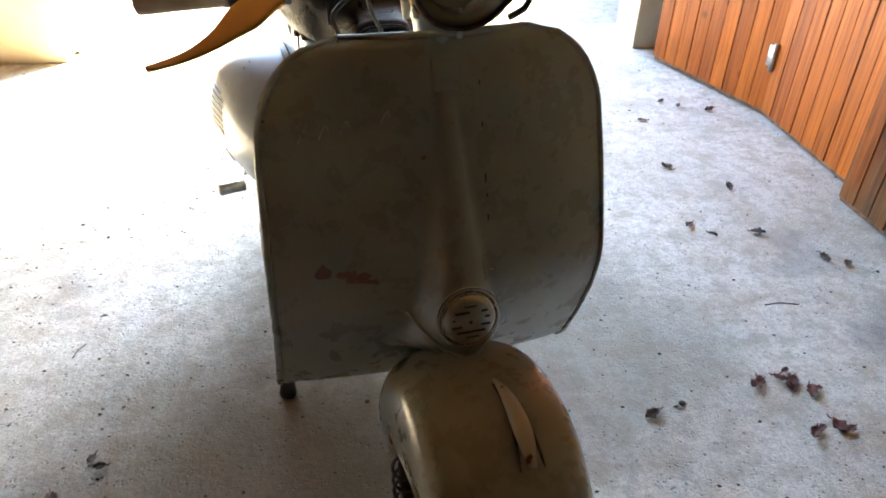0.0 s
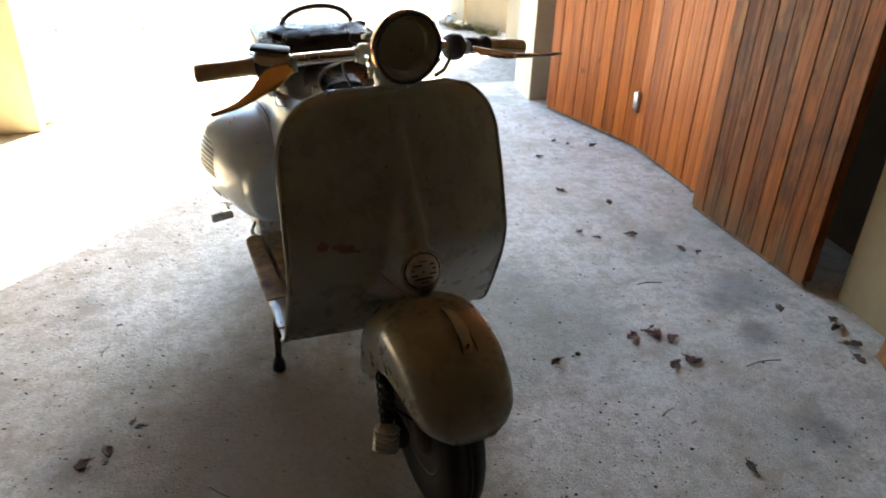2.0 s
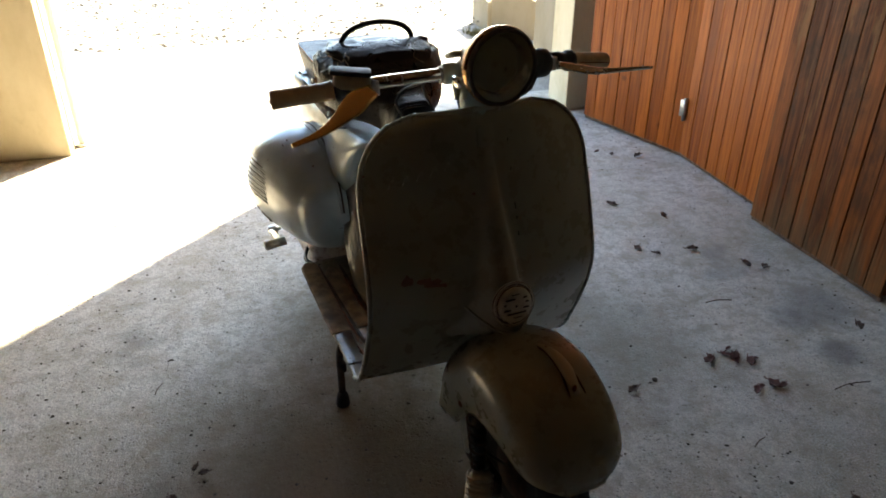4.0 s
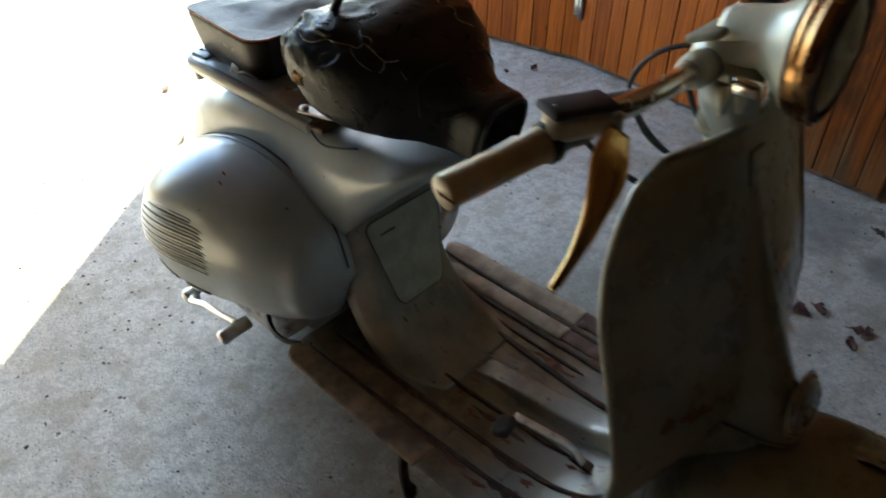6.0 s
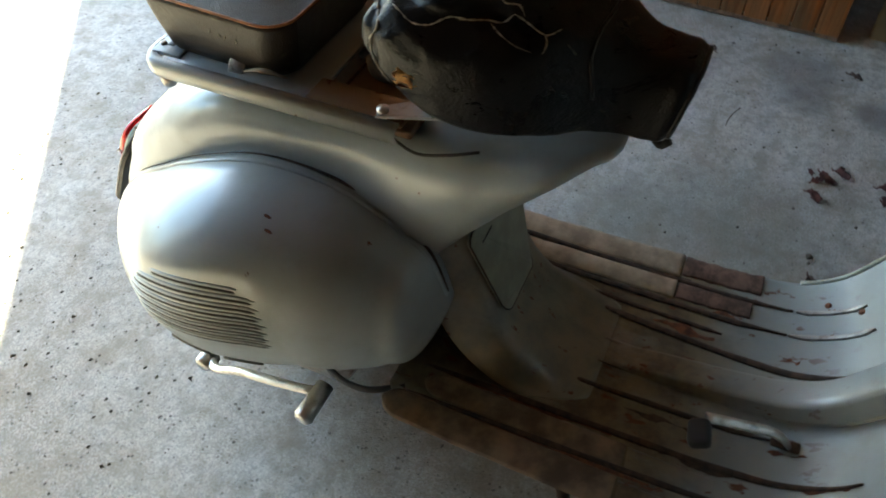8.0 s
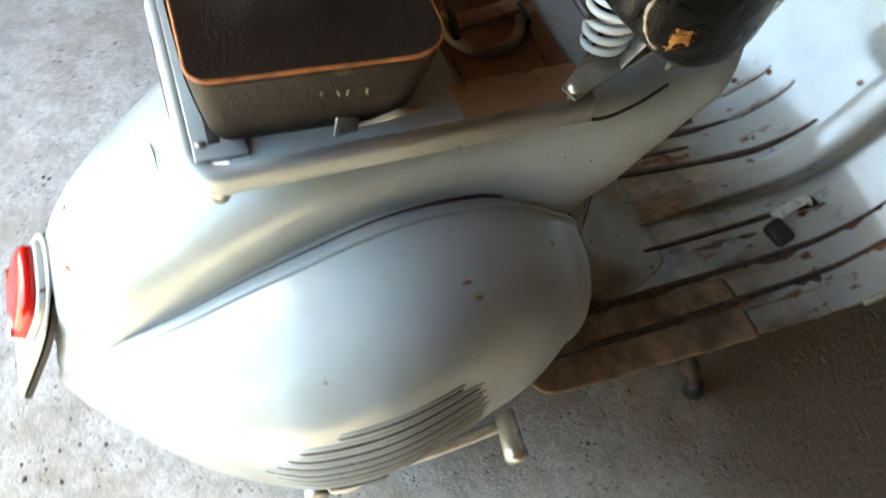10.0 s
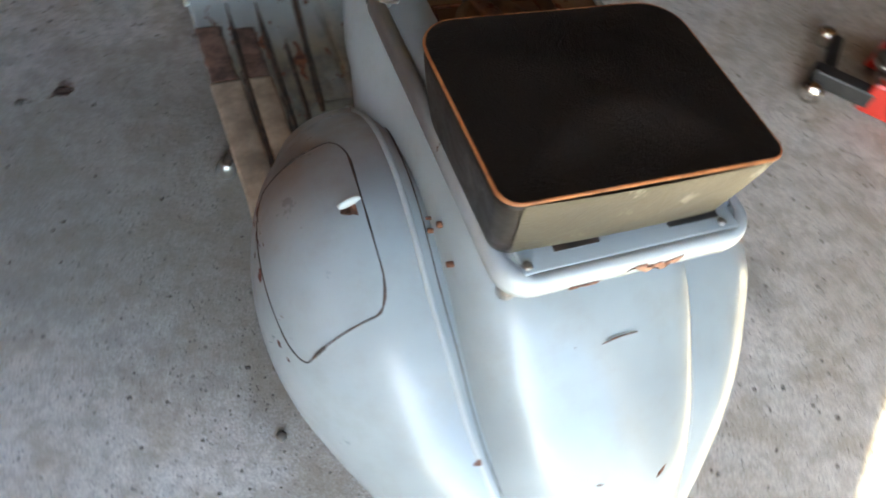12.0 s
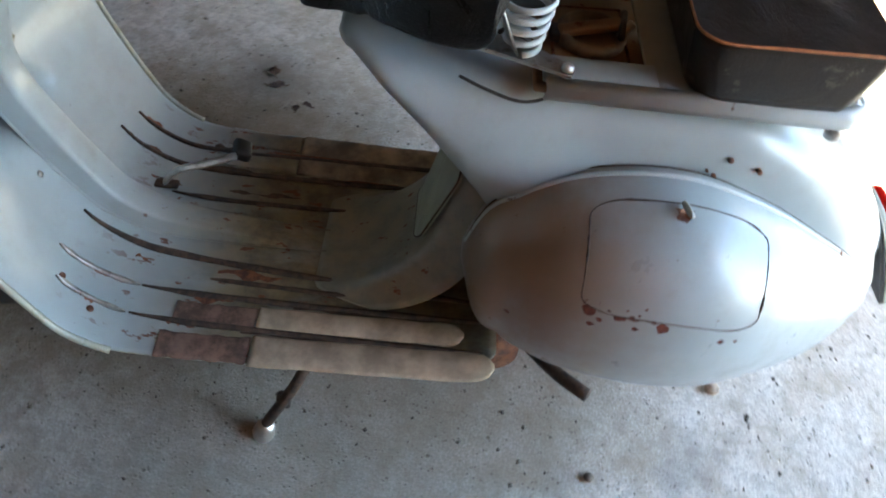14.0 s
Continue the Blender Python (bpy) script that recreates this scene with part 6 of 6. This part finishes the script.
def running_gear():
    kick = part("kick_lever", tube(smooth_path([(-0.235, 1.135, 0.205), (-0.262, 1.12, 0.205), (-0.270, 1.05, 0.235), (-0.276, 0.97, 0.262), (-0.278, 0.905, 0.283)], 20), 0.0085, 10, flat=0.8), M_ALU, scooter, "cast aluminium kick-start lever")
    part("lever_boss", turned([(0.0, -0.012), (0.017, -0.010), (0.017, 0.012), (0.010, 0.018), (0.0, 0.019)], 16, along((-0.255, 1.135, 0.20), (-0.32, 1.14, 0.195))), M_ALU, kick)
    part("pedal", turned([(0.0, -0.014), (0.013, -0.012), (0.0145, 0.035), (0.0155, 0.046), (0.011, 0.052), (0.0, 0.053)], 14, along((-0.276, 0.893, 0.288), (-0.326, 0.897, 0.282))), M_ALU, kick, "worn pedal stub")
    engine = part("engine_case", box(0.22, 0.30, 0.14, (-0.08, 1.06, 0.215), 0.03, 3), M_STEEL, scooter, "oily grey engine case under the cowl")
    part("gear_cable", tube(smooth_path([(-0.16, 0.985, 0.235), (-0.20, 0.93, 0.215), (-0.215, 0.86, 0.225), (-0.19, 0.80, 0.235)], 16), 0.0055, 8), M_DARK, engine)
    part("exhaust", tube(smooth_path([(0.06, 0.84, 0.165), (0.13, 0.90, 0.16), (0.18, 0.945, 0.165), (0.210, 0.980, 0.171)], 16), 0.0115, 12), M_RAIL, scooter, "rusty exhaust tail pipe")
    part("silencer", turned([(0.0, 0.0), (0.05, 0.012), (0.062, 0.06), (0.062, 0.16), (0.045, 0.21), (0.0, 0.22)], 20, along((-0.07, 0.80, 0.15), (0.15, 0.83, 0.15))), M_RUST, scooter, "brown rusty silencer box")
    stand = part("centre_stand", tube(smooth_path([(-0.241, 0.463, 0.024), (-0.236, 0.480, 0.06), (-0.218, 0.525, 0.15), (-0.15, 0.56, 0.20), (0, 0.565, 0.205), (0.15, 0.56, 0.20), (0.218, 0.525, 0.15), (0.236, 0.480, 0.06), (0.241, 0.463, 0.024)], 44), 0.0095, 10), M_RAIL, scooter, "rusty tubular centre stand")
    for sd in (-1, 1):
        part("rubber_foot", turned([(0.0, 0.0), (0.017, 0.001), (0.019, 0.008), (0.016, 0.028), (0.012, 0.040), (0.0, 0.042)], 14, along((sd * 0.242, 0.460, 0.0), (sd * 0.237, 0.473, 0.05))), M_RUBBER if sd < 0 else M_ALU, stand, "worn stand foot")
        part("stand_lug", box(0.02, 0.022, 0.03, (sd * 0.226, 0.50, 0.098), 0.005), M_RAIL, stand)
    ped = part("brake_pedal", tube(smooth_path([(-0.072, 0.250, 0.262), (-0.078, 0.272, 0.288), (-0.090, 0.320, 0.299), (-0.106, 0.371, 0.311)], 14), 0.0085, 12, flat=0.45), M_ALU, scooter, "metal foot-brake pedal with a black rubber")
    part("pedal_rubber", box(0.042, 0.032, 0.022, (-0.130, 0.374, 0.303), 0.008, 3, m=pose(0, 0, 0, -25, 0, 10)), M_RUBBER, ped, "black pedal rubber")
    part("pedal_slot", box(0.018, 0.040, 0.008, (-0.072, 0.255, 0.262), 0.003), M_RAIL, ped)
    part("floor_support", box(0.40, 0.04, 0.03, (0, 0.55, 0.212), 0.006), M_DARK, scooter, "dark cross member under the footboard")
    part("side_rail", tube([(-0.22, 0.30, 0.232), (-0.225, 0.45, 0.224), (-0.22, 0.78, 0.226)], 0.007, 8), M_DARK, scooter)
    part("side_rail", tube([(0.22, 0.30, 0.232), (0.225, 0.45, 0.224), (0.22, 0.78, 0.226)], 0.007, 8), M_DARK, scooter)


running_gear()


# ---- loose things on the floor ----
def dead_leaf(x, y, size, turn, mat, seed, label):
    size *= 0.8
    rng = random.Random(seed)
    rows = []
    n, w = 9, 5
    for i in range(n):
        k = i / (n - 1)
        half = size * 0.34 * math.sin(math.pi * (0.10 + 0.82 * k)) * rng.uniform(0.6, 1.25)
        rows.append([Vector(((k - 0.5) * size, half * (-1 + 2 * j / (w - 1)), 0.003 + size * 0.14 * abs(-1 + 2 * j / (w - 1)) * rng.uniform(0.3, 1.5) + 0.05 * size * math.sin(3 * k + seed))) for j in range(w)])
    bm = grid(rows)
    bm = tube([(size * 0.48, 0, 0.004), (size * 0.62, size * 0.05, 0.003), (size * 0.78, size * 0.03, 0.006)], 0.0012, 5, bm)
    ob = part("dead_leaf", bm, mat, None)
    ob.matrix_world = pose(x, y, 0.002, 0, 0, turn)
    thicken(ob, 0.0008)
    tagged(ob, label, "leaf", "dead leaves on the floor")


for i, (x, y, s, a) in enumerate(((0.786, 0.219, 0.050, 20), (0.802, 0.228, 0.032, 90), (0.850, 0.222, 0.040, 130), (0.868, 0.205, 0.050, 35), (0.858, 0.188, 0.034, 80), (0.893, 0.168, 0.048, 60), (0.912, 0.172, 0.030, 160),
                                  (0.820, 0.062, 0.044, 40), (0.842, 0.070, 0.030, 200), (0.885, 0.066, 0.052, 100), (0.900, 0.050, 0.036, 15), (0.876, 0.240, 0.030, 200))):
    dead_leaf(x, y, s, a, M_LEAF_RED, i + 1, "crumpled reddish-brown dead leaf on the concrete")
for i, (x, y, s, a) in enumerate(((1.505, 1.545, 0.05, 10), (1.238, 1.01, 0.045, 70), (1.169, 0.757, 0.05, 150), (0.99, 0.842, 0.045, 30), (1.277, 0.598, 0.05, 80), (1.109, 1.18, 0.05, 300), (0.509, 0.20, 0.05, 15),
                                  (1.32, 0.56, 0.04, 220), (1.03, 0.78, 0.035, 120), (1.40, 1.60, 0.04, 45), (1.36, 1.66, 0.035, 200), (1.20, 1.52, 0.04, 340), (-0.757, 0.28, 0.05, 20), (-0.70, 0.30, 0.045, 100),
                                  (1.33, 0.17, 0.05, 60), (1.42, 0.02, 0.06, 10), (1.40, -0.06, 0.065, 140), (1.36, -0.12, 0.06, 80), (1.45, 0.06, 0.05, 200), (0.40, 2.41, 0.055, 30), (-0.62, 0.36, 0.03, 0), (-0.636, 0.385, 0.03, 60),
                                  (0.75, -0.33, 0.045, 70), (0.35, -0.42, 0.04, 170))):
    dead_leaf(x, y, s, a, M_LEAF, i + 30, "curled dry brown leaf on the concrete")


def stone(x, y, r, seed, mat, label):
    bm = bmesh.new()
    bmesh.ops.create_icosphere(bm, subdivisions=2, radius=r)
    for v in bm.verts:
        v.co *= 1 + 0.25 * noise.noise((v.co.x / r + seed, v.co.y / r, v.co.z / r))
        v.co.z *= 0.75
    ob = part("pebble", bm, mat, None)
    ob.matrix_world = pose(x, y, r * 0.66, 0, 0, seed * 40)
    tagged(ob, label, "pebble", "pebbles on the floor")


stone(0.071, 1.263, 0.014, 1, M_STONE, "small tan pebble on the concrete under the tail")
stone(0.588, 0.21, 0.008, 2, M_GRIT, "tiny dark pebble on the concrete")
stone(0.268, 1.017, 0.009, 3, M_GRIT, "tiny dark pebble beside the stand")


def scatter(name, mat, n, region, lo, hi, seed, label):
    """Countless crumbs as one object."""
    rng = random.Random(seed)
    verts, faces = [], []
    for _ in range(n):
        u, v = rng.uniform(region[0], region[1]), rng.uniform(region[2], region[3])
        if name == "floor_grit" and u > 0.15 and v > 0.1 and rng.random() < 0.6:
            continue
        if noise.noise((u * 1.3, v * 1.3, seed)) < rng.uniform(-0.6, 0.5) - 0.1:
            continue
        r = lo + (hi - lo) * rng.random() ** 3
        k = len(verts)
        a0 = rng.random() * 6
        for j in range(4):
            a = a0 + j * math.pi / 2
            q = rng.uniform(0.6, 1.6)
            verts.append((u + r * q * math.cos(a), v + r * q * math.sin(a) * 0.8, 0.0005))
        verts.append((u, v, r * rng.uniform(0.5, 1.1)))
        faces += [(k + j, k + (j + 1) % 4, k + 4) for j in range(4)]
    me = bpy.data.meshes.new(name)
    me.from_pydata(verts, [], faces)
    me.materials.append(mat)
    ob = new(name, me)
    ob.matrix_world = ROOM
    tagged(ob, label, "grit", kind="stuff")


scatter("floor_grit", M_GRIT, 9000, (-1.6, 1.5, -1.0, 2.3), 0.0012, 0.0056, 3, "dark crumbs and grit scattered over the concrete")
scatter("outside_gravel", M_GRIT, 9000, (-2.5, 2.2, 4.2, 8.0), 0.004, 0.022, 5, "loose gravel on the drive")


def twig(x, y, l, turn):
    ob = part("twig", tube(smooth_path([(0, 0, 0.003), (l * 0.4, l * 0.04, 0.005), (l, -l * 0.03, 0.003)], 8), 0.0016, 6), M_LEAF, None)
    ob.matrix_world = pose(x, y, 0.001, 0, 0, turn)
    tagged(ob, "thin dry twig lying on the concrete", "twig", "twigs on the floor")


for t in ((0.98, 0.46, 0.09, -12), (1.02, -0.02, 0.12, -5), (-0.70, 0.70, 0.05, 60), (0.66, -0.10, 0.05, 20), (-0.45, 0.05, 0.06, 130)):
    twig(*t)


def leaning_board():
    b = thing("board", "raw pine board with a drilled hole leaning by the wall", "board", m=ROOM @ pose(1.433, 0.083, 0.0, 0, 8, -16))
    part("plank", box(0.024, 0.32, 0.20, (0, -0.16, 0.10), 0.003), M_BOARD, b, "", False)
    part("hole", turned([(0.006, -0.013), (0.006, 0.0), (0.0, 0.0005)], 10, along((-0.0125, -0.06, 0.12), (-0.03, -0.06, 0.12))), M_DARK, b)


leaning_board()


def trolley_jack():
    """Low red jack: two side plates, lift arm, front axle with wheels, dark handle socket."""
    j = thing("trolley_jack", "low red trolley jack with a dark front bar on the floor", "jack", m=pose(-1.31, 0.434, 0.0, 0, 0, 133))
    for y in (-0.10, 0.10):
        part("side_plate", box(0.48, 0.010, 0.085, (0.36, y, 0.062), 0.004), M_RED, j, "red side plate", False)
        part("lip", box(0.46, 0.03, 0.006, (0.36, y * 0.88, 0.104), 0.002), M_RED, j, "", False)
    part("front_bar", box(0.16, 0.045, 0.045, (0.06, -0.085, 0.055), 0.006), M_DARK, j, "blue-black front bar", False)
    part("cross_bar", box(0.03, 0.21, 0.03, (0.02, 0, 0.05), 0.006), M_DARK, j)
    for y in (-0.13, 0.13):
        part("roller", turned([(0.0, -0.018), (0.026, -0.016), (0.030, 0.0), (0.026, 0.016), (0.0, 0.018)], 18, along((0.0, y, 0.030), (0.0, y + 0.1, 0.030))), M_CHROME, j, "shiny steel roller")
    part("lift_arm", box(0.30, 0.07, 0.03, (0.28, 0, 0.085), 0.008, 2, m=pose(0, 0, 0, 0, -6, 0)), M_STEEL, j, "grey lift arm")
    part("saddle_cup", turned([(0.0, 0.0), (0.038, 0.002), (0.042, 0.018), (0.034, 0.018), (0.0, 0.010)], 20, Matrix.Translation((0.14, 0, 0.10))), M_STEEL, j)
    part("handle", tube([(0.52, 0, 0.09), (0.58, 0, 0.13), (0.62, 0, 0.16)], 0.016, 12), M_DARK, j, "dark handle socket")


trolley_jack()


def weeds():
    rng = random.Random(12)
    verts, faces = [], []
    for c in range(30):
        q = rng.random()
        u, v = 1.50 - 0.32 * q + rng.uniform(-0.05, 0.02), 3.86 + 0.34 * q + rng.uniform(-0.06, 0.0)
        for b in range(26):
            a, l, w = rng.uniform(0, 6.28), rng.uniform(0.015, 0.055), 0.003
            d = Vector((math.cos(a), math.sin(a), 0))
            s = Vector((-d.y, d.x, 0)) * w
            p = Vector((u, v, -0.035)) + d * rng.uniform(0, 0.04)
            q = p + d * l * 0.4 + Vector((0, 0, l * 0.8))
            e = p + d * l + Vector((0, 0, l))
            k = len(verts)
            verts += [p - s, p + s, q + s, q - s, e]
            faces += [(k, k + 1, k + 2, k + 3), (k + 3, k + 2, k + 4)]
    me = bpy.data.meshes.new("weeds")
    me.from_pydata([tuple(v) for v in verts], [], faces)
    me.materials.append(M_WEED)
    ob = new("weeds", me)
    ob.matrix_world = ROOM
    tagged(ob, "dry weeds along the foot of the low wall", "weeds", kind="stuff")


weeds()
